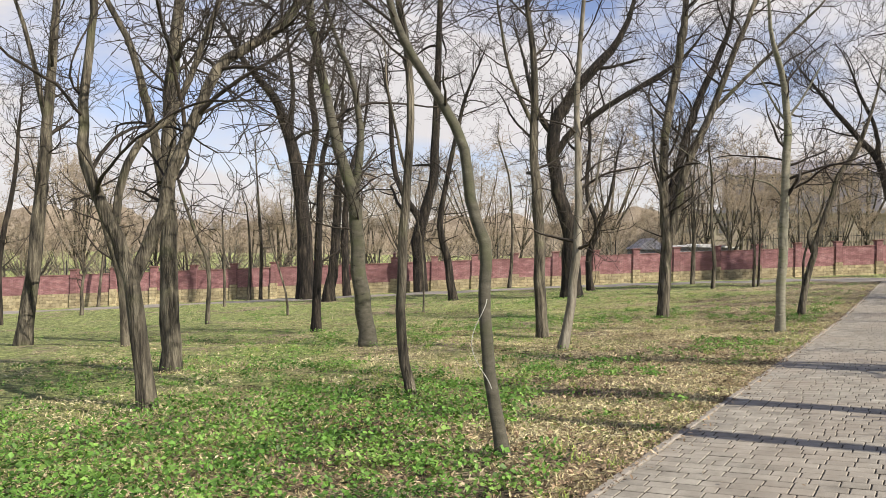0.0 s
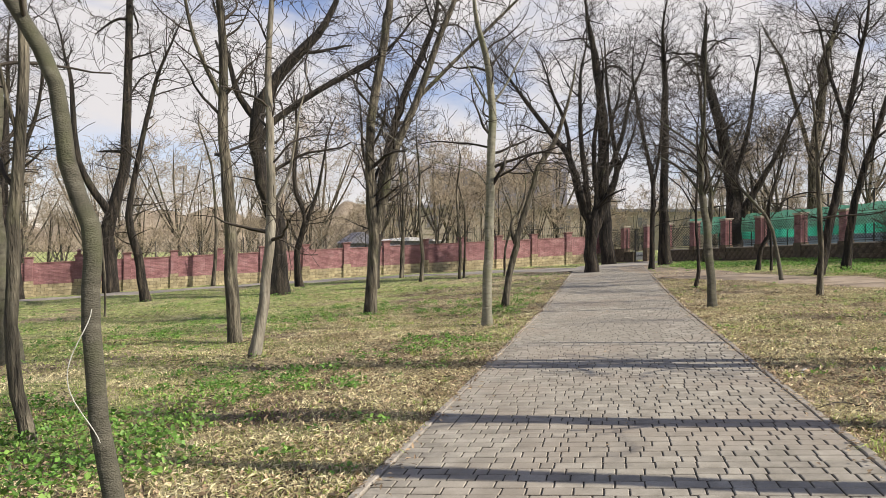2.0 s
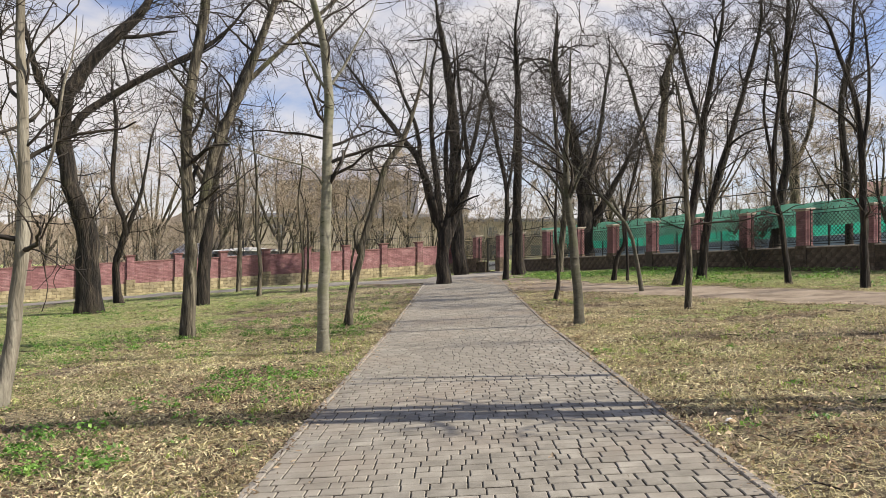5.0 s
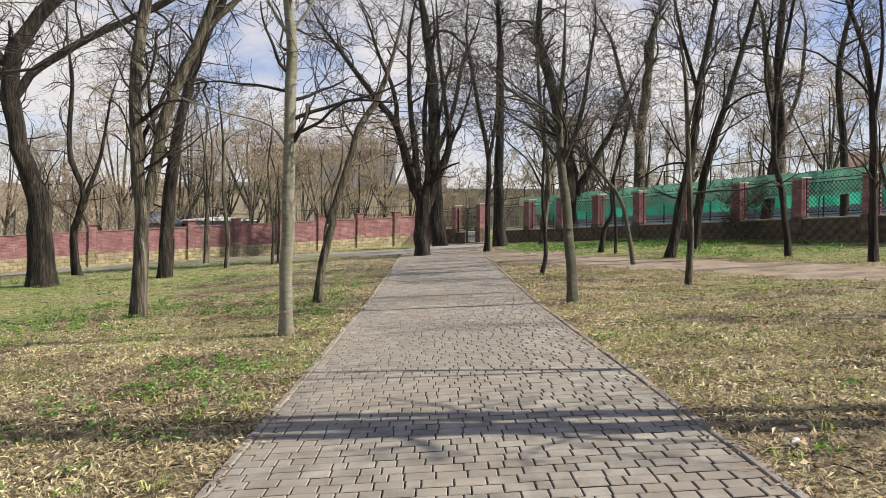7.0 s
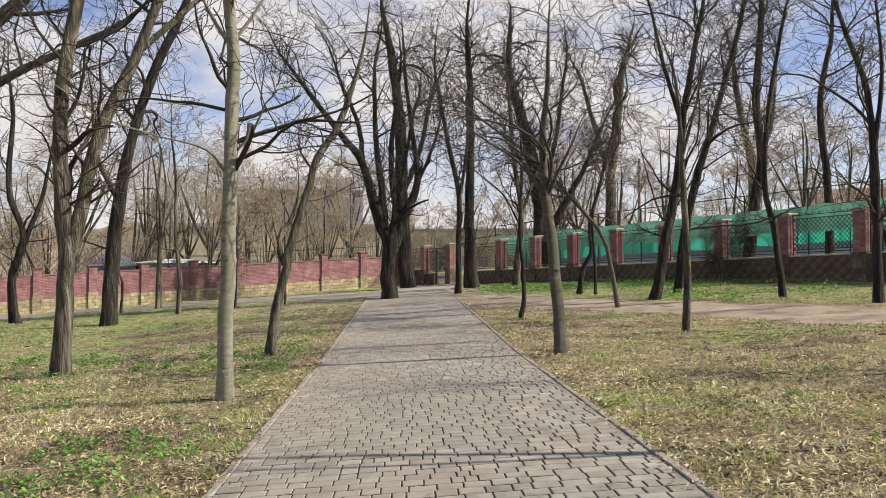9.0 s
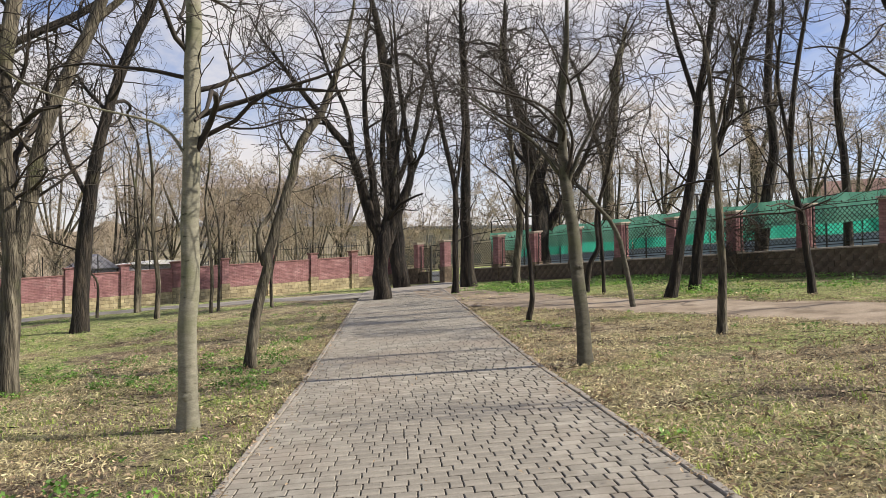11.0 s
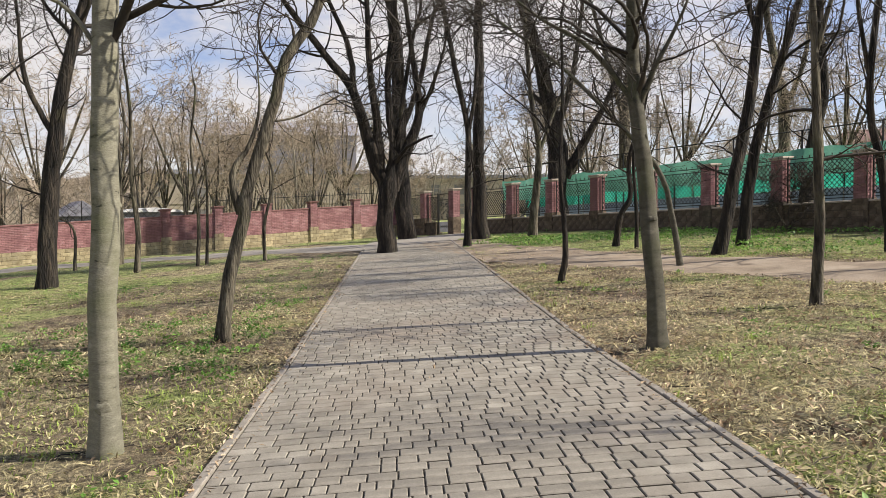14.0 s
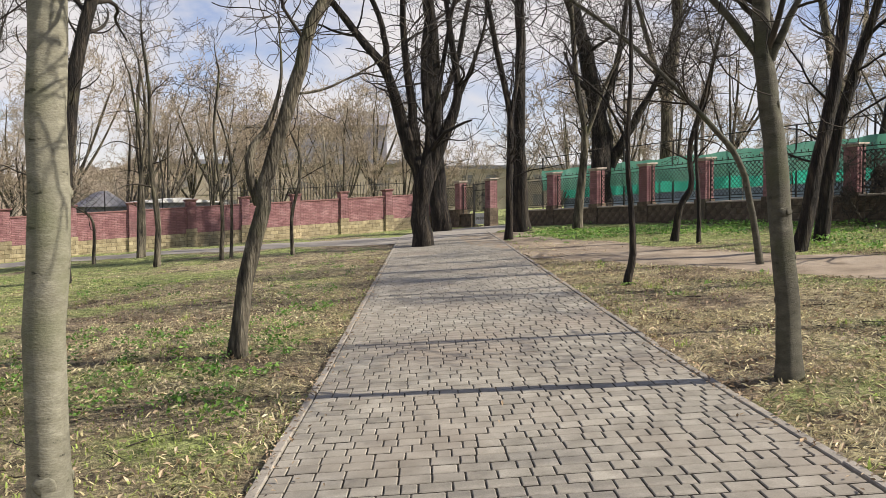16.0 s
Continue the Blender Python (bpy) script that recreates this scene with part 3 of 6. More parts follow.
def tubes(pts, rad, sides):
    """Tubes round many lines at once: pts is (branches, rings, 3), rad (branches, rings)."""
    d = np.gradient(pts, axis=1)
    d /= np.linalg.norm(d, axis=2, keepdims=True) + 1e-9
    ref = np.zeros_like(d)
    flat = np.abs(d[:, :1, 2:3]) > 0.75
    ref[..., 0] = np.where(flat[..., 0], 1.0, 0.0)
    ref[..., 2] = np.where(flat[..., 0], 0.0, 1.0)
    n1 = np.cross(d, ref)
    n1 /= np.linalg.norm(n1, axis=2, keepdims=True) + 1e-9
    n2 = np.cross(d, n1)
    a = np.arange(sides) * 2 * np.pi / sides
    ring = n1[:, :, None] * np.cos(a)[:, None] + n2[:, :, None] * np.sin(a)[:, None]
    rr = rad[:, :, None, None] if rad.ndim == 2 else rad[..., None]
    V = pts[:, :, None] + rr * ring
    B, n = pts.shape[:2]
    b = np.arange(B)[:, None, None] * n * sides
    i = np.arange(n - 1)[None, :, None] * sides
    k = np.arange(sides)[None, None]
    k2 = (k + 1) % sides
    F = np.stack([b + i + k, b + i + k2, b + i + sides + k2, b + i + sides + k], -1).reshape(-1, 4)
    return V.reshape(-1, 3), F


def joined(pieces):
    V, F, k = [], [], 0
    for v, f in pieces:
        V.append(v)
        F.append(f + k)
        k += len(v)
    return np.concatenate(V), np.concatenate(F)


def smooth_line(pts, n):
    """A smooth line of n points through a few (Catmull-Rom), with the radius carried along."""
    p = np.array(pts, float)
    q = np.vstack([2 * p[0] - p[1], p, 2 * p[-1] - p[-2]])
    out = []
    for u in np.linspace(0, len(p) - 1 - 1e-6, n):
        i = int(u)
        f = u - i
        a, b, c, d = q[i], q[i + 1], q[i + 2], q[i + 3]
        out.append(0.5 * (2 * b + (c - a) * f + (2 * a - 5 * b + 4 * c - d) * f * f + (3 * b - a - 3 * c + d) * f ** 3))
    return np.array(out)


def offshoots(rng, lines, radii, count, lo, hi, length, spread, thin, zmin, nseg, rise, wander):
    """Branches that leave a set of lines at random places. Returns their points and radii."""
    B, n = radii.shape
    seg = np.linalg.norm(np.diff(lines, axis=1), axis=2).sum(1)
    who = rng.choice(B, size=count * 2, p=seg / seg.sum())
    u = rng.uniform(lo, hi, count * 2) * (n - 1)
    i = np.minimum(u.astype(int), n - 2)
    f = (u - i)[:, None]
    start = lines[who, i] * (1 - f) + lines[who, i + 1] * f
    ok = start[:, 2] > zmin
    who, i, f, start = who[ok][:count], i[ok][:count], f[ok][:count], start[ok][:count]
    C = len(who)
    if C == 0:
        return None
    r = radii[who, i] * thin * rng.uniform(0.7, 1.1, C)
    d = lines[who, i + 1] - lines[who, i]
    d /= np.linalg.norm(d, axis=1, keepdims=True) + 1e-9
    side = rng.normal(size=(C, 3))
    side -= (side * d).sum(1, keepdims=True) * d
    side /= np.linalg.norm(side, axis=1, keepdims=True) + 1e-9
    ang = np.radians(rng.normal(spread, 12, C))[:, None]
    way = d * np.cos(ang) + side * np.sin(ang)
    L = length * rng.uniform(0.45, 1.25, C) * (1.15 - 0.5 * u[ok][:C] / (n - 1))
    pts = np.empty((C, nseg + 1, 3))
    pts[:, 0] = start
    bend = rng.normal(0, wander * 0.5, (C, 3))
    for k in range(nseg):
        kink = rng.normal(0, wander, (C, 3))
        kink[:, 2] *= 0.8
        way = way + kink + bend
        way[:, 2] += rise
        way /= np.linalg.norm(way, axis=1, keepdims=True)
        pts[:, k + 1] = pts[:, k] + way * (L / nseg)[:, None]
    taper = np.linspace(1, 0.35, nseg + 1)
    return pts, r[:, None] * taper


def crown_mesh(rng, stems, zmin, bushy, twig, reach, droop=0.0, cap=0.04, fine=0.0052, most=150):
    """Three orders of bare branches on the stems; stems are (points, radii) of equal ring counts."""
    lines, radii = np.stack([s[0] for s in stems]), np.stack([s[1] for s in stems])
    total = np.linalg.norm(np.diff(lines, axis=1), axis=2).sum()
    pieces = []
    zero = offshoots(rng, lines, radii, int(total * 0.5 * bushy + 1), 0.3, 0.95, reach * 1.5, 44, 0.48, zmin, lines.shape[1] - 1, 0.012, 0.12)
    if zero is not None:
        zero = (zero[0], np.maximum(zero[1], 0.007))
        pieces.append(tubes(zero[0][:, ::3], zero[1][:, ::3], 5))
        lines, radii = np.concatenate([lines, zero[0]]), np.concatenate([radii, zero[1]])
        total += np.linalg.norm(np.diff(zero[0], axis=1), axis=2).sum()
    one = offshoots(rng, lines, np.minimum(radii, cap / 0.5), min(int(total * 2.2 * bushy), most), 0.12, 1.0, reach * 0.85, 55, 0.42, zmin, 9, 0.05 - droop, 0.17)
    if one is None:
        return None
    one = (one[0], np.maximum(one[1], 0.005))
    pieces.append(tubes(*one, 4))
    two = offshoots(rng, *one, int(len(one[0]) * 3.8), 0.1, 1.0, reach * 0.55, 56, 0.52, zmin * 0.85, 6, 0.03 - droop, 0.29)
    two = (two[0], np.maximum(two[1], fine))
    pieces.append(tubes(*two, 3))
    three = offshoots(rng, *two, int(len(two[0]) * twig * 0.8), 0.1, 1.0, reach * 0.32, 52, 0.62, zmin * 0.8, 3, 0.02, 0.36)
    three = (three[0], np.clip(three[1], fine * 0.8, max(0.006, fine * 0.8)))
    pieces.append(tubes(*three, 3))
    return joined(pieces)


def stem_mesh(line, rad, rng, sides=12, flare=True, knots=True):
    """A trunk or limb: round with slow swellings, furrows and a flared foot."""
    n = len(line)
    a = np.arange(sides) * 2 * np.pi / sides
    z = np.concatenate([[0], np.cumsum(np.linalg.norm(np.diff(line, axis=0), axis=1))])
    ph = rng.uniform(0, 6.28, 4)
    R = rad[:, None] * (1 + 0.06 * np.sin(2 * a[None] + ph[0] + z[:, None] * 0.7) + 0.05 * np.sin(3 * a[None] + ph[1] - z[:, None] * 1.1) + 0.035 * np.sin(5 * a[None] + ph[2] + z[:, None] * 2.3))
    R *= 1 + rng.normal(0, 0.015, R.shape)
    if flare:
        f = np.exp(-z / max(0.12, rad[0] * 1.2))[:, None]
        R *= 1 + f * (0.16 + 0.16 * np.sin(4 * a[None] + ph[3]))
    if knots:
        for _ in range(int(2 + z[-1] * 0.6)):
            zk, ak = rng.uniform(0.6, max(0.8, z[-1])), rng.uniform(0, 6.28)
            R *= 1 + 0.16 * np.exp(-((z[:, None] - zk) / (rad[0] * 0.9)) ** 2) * np.exp(-(np.angle(np.exp(1j * (a[None] - ak))) / 0.8) ** 2)
    return tubes(line[None], R[None], sides)


TREE_COUNT = [0]


def tree(x, y, stems, bark, label, bushy=1.0, twig=2.2, zmin=1.8, reach=1.9, name="bare_tree", twigs=None, fine=0.0063, scars=0, most=230, group="park trees along the walk"):
    """A bare tree. stems: lines of (dx, dy, height, radius) from the foot; the first is the trunk, the rest its limbs. They grow on beyond their last point."""
    TREE_COUNT[0] += 1
    rng = np.random.default_rng(100 + TREE_COUNT[0])
    base = float(ground_z(x, y)) - 0.05
    ob = tagged(new(name), label, "tree", group=group)
    ob.location = (x, y, base)
    grown = []
    for j, pts in enumerate(stems):
        p = [list(q) for q in pts]
        d = np.array(p[-1][:3]) - np.array(p[-2][:3])
        d /= np.linalg.norm(d) + 1e-9
        r = p[-1][3]
        L = min(max(r * 42, 1.0), 4.6)
        q = np.array(p[-1][:3])
        for k in range(3):
            d = d + rng.normal(0, 0.13, 3) + np.array([0, 0, 0.16])
            d /= np.linalg.norm(d)
            q = q + d * L / 3
            p.append([*q, max(r * (0.7, 0.42, 0.12)[k], 0.006)])
        n = 26
        line = smooth_line(p, n)
        rad = np.maximum(line[:, 3], 0.006)
        line = line[:, :3].copy()
        line[1:-1] += rng.normal(0, 1, (n - 2, 3)) * (rad[1:-1, None] * 0.09)
        big = pts[0][3] > 0.03
        v, f = stem_mesh(line, rad, rng, 14 if pts[0][3] > 0.09 else 9 if big else 6, j == 0)
        me = new("trunk" if j == 0 else "limb", mesh_of("trunk" if j == 0 else "limb", v, f, bark, True))
        me.parent = ob
        grown.append((line, rad))
    line, rad = grown[0]
    for k in range(scars):
        u = rng.uniform(0.03, 0.6)
        i = int(u * 25)
        a, r = rng.uniform(0, 6.28), rad[i]
        m = Matrix.Translation((line[i][0] + r * 0.93 * math.cos(a), line[i][1] + r * 0.93 * math.sin(a), line[i][2])) @ Matrix.Rotation(a, 4, "Z") @ Matrix.Diagonal((r * 0.16, r * rng.uniform(0.3, 0.6), r * rng.uniform(0.25, 0.5), 1))
        bm = bmesh.new()
        bmesh.ops.create_icosphere(bm, subdivisions=2, radius=1.0, matrix=m)
        for v in bm.verts:
            v.co += Vector(rng.normal(0, r * 0.03, 3))
        part("knot", bm, bark, ob, smooth=True)
    made = crown_mesh(rng, grown, zmin, bushy, twig, reach, fine=fine, most=most)
    if made:
        c = new("crown", mesh_of("crown", *made, twigs or TWIG, True))
        c.parent = ob
    return ob


tree(-3.52, 11.16, [[(0, 0, 0, 0.112), (-0.07, -0.03, 1.16, 0.102), (-0.15, -0.05, 1.73, 0.092), (-0.33, -0.12, 2.37, 0.082), (-0.61, -0.22, 3.15, 0.072), (-0.62, -0.22, 3.78, 0.062), (-0.54, -0.19, 4.63, 0.053), (-0.46, -0.17, 5.21, 0.043)],
     [(-0.13, -0.05, 1.66, 0.089), (0.05, 0.02, 2.11, 0.086), (0.25, 0.09, 2.58, 0.082), (0.34, 0.12, 3.01, 0.079), (0.54, 0.19, 3.52, 0.075), (0.75, 0.27, 4.04, 0.072), (0.97, 0.35, 4.49, 0.069), (1.32, 0.47, 4.73, 0.065), (1.75, 0.62, 5.06, 0.062), (1.97, 0.71, 5.39, 0.058)],
     [(-0.29, -0.11, 2.41, 0.056), (-0.22, -0.08, 2.94, 0.052), (-0, -0, 3.44, 0.048), (0.35, 0.12, 3.77, 0.045), (0.61, 0.22, 4.33, 0.042), (0.79, 0.28, 4.85, 0.038), (0.96, 0.34, 5.31, 0.034)]],
     BARK_GREY, "grey bare tree forking low into two heavy upward limbs", zmin=2.4)
tree(-4.65, 15.40, [[(0, 0, 0, 0.18), (0.02, 0.01, 1.47, 0.162), (0.04, 0.01, 2.7, 0.143), (0.08, 0.03, 4.35, 0.125), (0.22, 0.07, 5.71, 0.106), (0.37, 0.12, 6.87, 0.087)],
     [(-0.02, -0.01, 3.22, 0.095), (-0.17, -0.06, 4.35, 0.083), (-0.33, -0.11, 5.17, 0.071), (-0.51, -0.17, 5.89, 0.059), (-0.92, -0.3, 6.79, 0.046)]],
     BARK_GREY, "stout furrowed bare tree with a straight pale trunk", zmin=2.4)
tree(-11.40, 23.54, [[(0, 0, 0, 0.222), (0.29, 0.14, 2.47, 0.191), (0.54, 0.27, 4.89, 0.159), (0.74, 0.37, 7.18, 0.127), (1.02, 0.51, 10.75, 0.094)],
     [(0.63, 0.32, 6.29, 0.081), (0.26, 0.13, 8.55, 0.06), (-0.18, -0.09, 10.25, 0.039)]],
     BARK_GREY, "grey-barked bare tree with a bent trunk and open crown")
tree(-7.85, 21.63, [[(0, 0, 0, 0.106), (-0.06, -0.02, 1.65, 0.091), (-0.34, -0.13, 2.88, 0.076), (-0.6, -0.23, 4.17, 0.061), (-0.8, -0.31, 5.46, 0.046)]],
     BARK_GREY, "thin leaning bare tree")
tree(-19.58, 37.56, [[(0, 0, 0, 0.141), (0.06, 0.03, 2.95, 0.117), (0.62, 0.32, 6.39, 0.093), (0.84, 0.44, 8.84, 0.069)]],
     BARK_DARK, "thin dark bare tree")
tree(-8.61, 31.46, [[(0, 0, 0, 0.088), (0.07, 0.02, 2.16, 0.075), (-0.34, -0.09, 3.45, 0.06), (-0.86, -0.24, 5.36, 0.046), (-1.04, -0.29, 7.06, 0.032)]],
     BARK_GREY, "young sapling with a curved stem", bushy=0.7, zmin=1.2, reach=0.9)
tree(-3.62, 25.20, [[(0, 0, 0, 0.141), (0.09, 0.01, 1.9, 0.12), (0.19, 0.03, 3.59, 0.1), (0.33, 0.05, 5.11, 0.079), (0.62, 0.09, 6.13, 0.058)]],
     BARK_DARK, "grey-barked bare tree with a bent trunk and open crown")
tree(-1.56, 19.50, [[(0, 0, 0, 0.183), (-0.07, -0.01, 1, 0.169), (-0.17, -0.02, 2.28, 0.155), (-0.2, -0.02, 3.43, 0.14), (-0.51, -0.05, 4.47, 0.126), (-0.78, -0.07, 6.02, 0.112), (-0.99, -0.09, 7.31, 0.097), (-1.03, -0.09, 7.96, 0.083)],
     [(-0.2, -0.02, 3.43, 0.095), (0, 0, 4.71, 0.078), (-0.12, -0.01, 6, 0.061), (-0.46, -0.04, 7.04, 0.044)]],
     BARK_SHADED, "greenish-grey bare tree with a leaning trunk", zmin=2.5)
tree(-8.21, 50.32, [[(0, 0, 0, 0.503), (-0.01, -0, 4.01, 0.44), (-0.19, -0.03, 7.08, 0.375), (-0.72, -0.12, 9.82, 0.311), (-1.4, -0.23, 11.88, 0.246), (-2.96, -0.48, 13.94, 0.18)],
     [(-0.11, -0.02, 5.72, 0.252), (0.84, 0.14, 9.79, 0.208), (0.64, 0.1, 13.23, 0.163), (1.61, 0.26, 16.69, 0.118)],
     [(-0.65, -0.11, 9.82, 0.189), (-0.38, -0.06, 12.55, 0.14), (-0.6, -0.1, 15.65, 0.091)]],
     BARK_DARK, "dark rugged bare tree with spreading limbs", twigs=TWIG_DARK)
tree(-6.21, 45.50, [[(0, 0, 0, 0.313), (0.48, 0.07, 3.12, 0.252), (0.72, 0.1, 5.88, 0.191), (0.96, 0.13, 8.97, 0.129)]],
     BARK_DARK, "dark bare tree with a leaning trunk")
tree(-6.02, 52.22, [[(0, 0, 0, 0.261), (-0.04, -0.01, 3.25, 0.21), (0.32, 0.04, 7.12, 0.159), (1.21, 0.14, 9.93, 0.108)]],
     BARK_DARK, "grey-barked bare tree with a bent trunk and open crown")
tree(-0.20, 11.30, [[(0, 0, 0, 0.075), (-0.1, -0, 0.77, 0.069), (-0.07, -0, 1.73, 0.063), (0.01, 0, 2.61, 0.058), (0.11, 0.01, 3.65, 0.052), (0.1, 0, 4.48, 0.046), (0.01, 0, 5.16, 0.04)],
     [(0.05, 0, 2.84, 0.028), (-0.06, -0, 3.36, 0.021), (-0.18, -0.01, 4.11, 0.014)]],
     BARK_GREY, "slim bare tree with rough flaking grey-brown bark", zmin=2.0)
tree(0.745, 7.85, [[(0, 0, 0, 0.059), (-0.08, 0.01, 0.63, 0.056), (-0.12, 0.01, 1.31, 0.053), (-0.09, 0.01, 1.81, 0.05), (-0.2, 0.01, 2.28, 0.047), (-0.27, 0.02, 2.83, 0.043), (-0.56, 0.04, 3.38, 0.04), (-0.79, 0.05, 3.84, 0.037)]],
     BARK_SHADED, "bent S-shaped bare tree with smooth greenish bark", zmin=2.2, bushy=0.6)
tree(-1.50, 52.80, [[(0, 0, 0, 0.429), (0.01, 0, 3.72, 0.363), (1.01, 0.03, 6.89, 0.297), (1.33, 0.04, 10.83, 0.231), (1.9, 0.05, 18.76, 0.164)],
     [(0.15, 0, 4.43, 0.232), (-1.32, -0.04, 7.35, 0.17), (-1.49, -0.04, 11.66, 0.109)]],
     BARK_DARK, "dark rugged bare tree", twigs=TWIG_DARK)
tree(0.46, 41.04, [[(0, 0, 0, 0.205), (-0.19, 0, 1.88, 0.175), (-0.49, 0.01, 3.83, 0.145), (0.14, -0, 6.86, 0.115), (0.81, -0.01, 9.34, 0.085)]],
     BARK_DARK, "grey-barked bare tree with a bent trunk and open crown")
tree(2.43, 20.10, [[(0, 0, 0, 0.147), (-0.02, 0, 1.46, 0.131), (0.03, -0, 2.78, 0.115), (-0.04, 0, 4.38, 0.099), (0.06, -0.01, 5.98, 0.082), (-0.02, 0, 7.47, 0.066)],
     [(0.06, -0.01, 4.78, 0.056), (-0.48, 0.05, 6.16, 0.043), (-0.69, 0.08, 7.52, 0.031)]],
     BARK_GREY, "grey-barked bare tree with a bent trunk and open crown", bushy=1.2)
tree(2.45, 16.90, [[(0, 0, 0, 0.103), (0.22, -0.03, 1.01, 0.09), (0.42, -0.06, 2.44, 0.077), (0.44, -0.06, 3.55, 0.064), (0.48, -0.06, 4.9, 0.051), (0.7, -0.09, 6.91, 0.038)],
     [(0.43, -0.06, 2.55, 0.031), (0.73, -0.1, 3.09, 0.024), (0.94, -0.13, 4.08, 0.017)]],
     BARK_PALE, "slender pale tree with a whitened leaning trunk")
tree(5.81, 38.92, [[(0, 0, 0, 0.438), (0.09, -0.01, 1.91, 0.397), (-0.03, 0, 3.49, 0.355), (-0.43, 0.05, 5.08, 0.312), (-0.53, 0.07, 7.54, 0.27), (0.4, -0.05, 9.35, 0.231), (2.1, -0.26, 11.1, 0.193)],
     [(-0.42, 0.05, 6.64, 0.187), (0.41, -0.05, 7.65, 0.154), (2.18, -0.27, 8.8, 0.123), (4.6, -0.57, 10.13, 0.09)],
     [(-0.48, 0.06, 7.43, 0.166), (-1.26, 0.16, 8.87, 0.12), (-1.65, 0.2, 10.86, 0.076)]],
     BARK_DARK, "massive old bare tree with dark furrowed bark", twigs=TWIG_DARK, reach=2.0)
tree(7.62, 44.43, [[(0, 0, 0, 0.183), (-0.02, 0, 1.81, 0.157), (0.44, -0.07, 3.37, 0.132), (0.01, -0, 5.24, 0.106), (0.29, -0.04, 7.87, 0.08)],
     [(0.31, -0.05, 2.85, 0.11), (1.09, -0.16, 4.67, 0.081), (1.59, -0.24, 6.78, 0.051)]],
     BARK_DARK, "grey-barked bare tree with a bent trunk and open crown")
tree(6.42, 24.95, [[(0, 0, 0, 0.168), (0.12, -0.03, 1.22, 0.156), (0.24, -0.05, 2.3, 0.143), (0.18, -0.04, 3.53, 0.131), (0.31, -0.07, 5.42, 0.119), (0.76, -0.17, 7.6, 0.107), (0.95, -0.21, 8.48, 0.095)],
     [(0.27, -0.06, 2.3, 0.135), (0.47, -0.11, 2.87, 0.122), (0.84, -0.19, 4.38, 0.11), (1.59, -0.36, 5.98, 0.099), (2.26, -0.51, 7.61, 0.087), (2.59, -0.59, 8.36, 0.074)],
     [(1.54, -0.35, 5.91, 0.062), (2.8, -0.64, 7.09, 0.048), (4.3, -0.97, 8.47, 0.035)]],
     BARK_GREY, "grey bare tree forking at chest height into two long limbs", zmin=2.2)
tree(9.73, 37.85, [[(0, 0, 0, 0.249), (0.2, -0.04, 1.97, 0.224), (0.51, -0.1, 4.07, 0.2), (0.99, -0.19, 6.18, 0.175), (1.84, -0.36, 8.51, 0.152), (2.71, -0.53, 10.31, 0.128)],
     [(0.62, -0.12, 3.87, 0.089), (-0.06, 0.01, 5.6, 0.066), (-0.13, 0.03, 7.31, 0.043)]],
     BARK_DARK, "dark leaning bare tree with rough bark", twigs=TWIG_DARK)
tree(7.63, 19.36, [[(0, 0, 0, 0.111), (0.05, -0.02, 1.12, 0.104), (0.14, -0.05, 2.07, 0.096), (0.22, -0.07, 3.19, 0.089), (0.33, -0.11, 4.46, 0.082), (0.33, -0.11, 4.94, 0.074), (0.29, -0.09, 5.73, 0.067)],
     [(0.34, -0.11, 4.78, 0.03), (0.63, -0.21, 5.18, 0.023), (0.96, -0.31, 5.75, 0.015)],
     [(0.32, -0.11, 4.7, 0.03), (0.11, -0.03, 5.09, 0.022), (-0.08, 0.03, 5.56, 0.015)],
     [(0.19, -0.06, 2.95, 0.019), (-0.07, 0.02, 3.35, 0.015), (-0.69, 0.23, 3.56, 0.012), (-1.3, 0.43, 3.81, 0.009)]],
     BARK_SMOOTH, "straight smooth-barked tree with ringed greenish trunk", zmin=2.5, bushy=0.7, scars=14)
tree(10.07, 24.15, [[(0, 0, 0, 0.104), (0.12, -0.04, 0.74, 0.099), (0.27, -0.08, 1.3, 0.094), (0.4, -0.12, 1.72, 0.089), (0.45, -0.14, 2, 0.084), (0.66, -0.2, 2.63, 0.08), (0.89, -0.27, 3.26, 0.075), (1.09, -0.33, 3.87, 0.07), (1.5, -0.45, 4.44, 0.066)],
     [(0.37, -0.11, 1.79, 0.06), (0.3, -0.09, 2.08, 0.049), (0.32, -0.1, 2.4, 0.039), (0.54, -0.16, 2.7, 0.029), (0.69, -0.21, 3.14, 0.018)],
     [(0.81, -0.24, 3.03, 0.019), (1.17, -0.36, 3.08, 0.015), (1.72, -0.52, 3.33, 0.011)]],
     BARK_GREY, "leaning bare tree with a split crooked trunk", bushy=0.4, zmin=3.0)
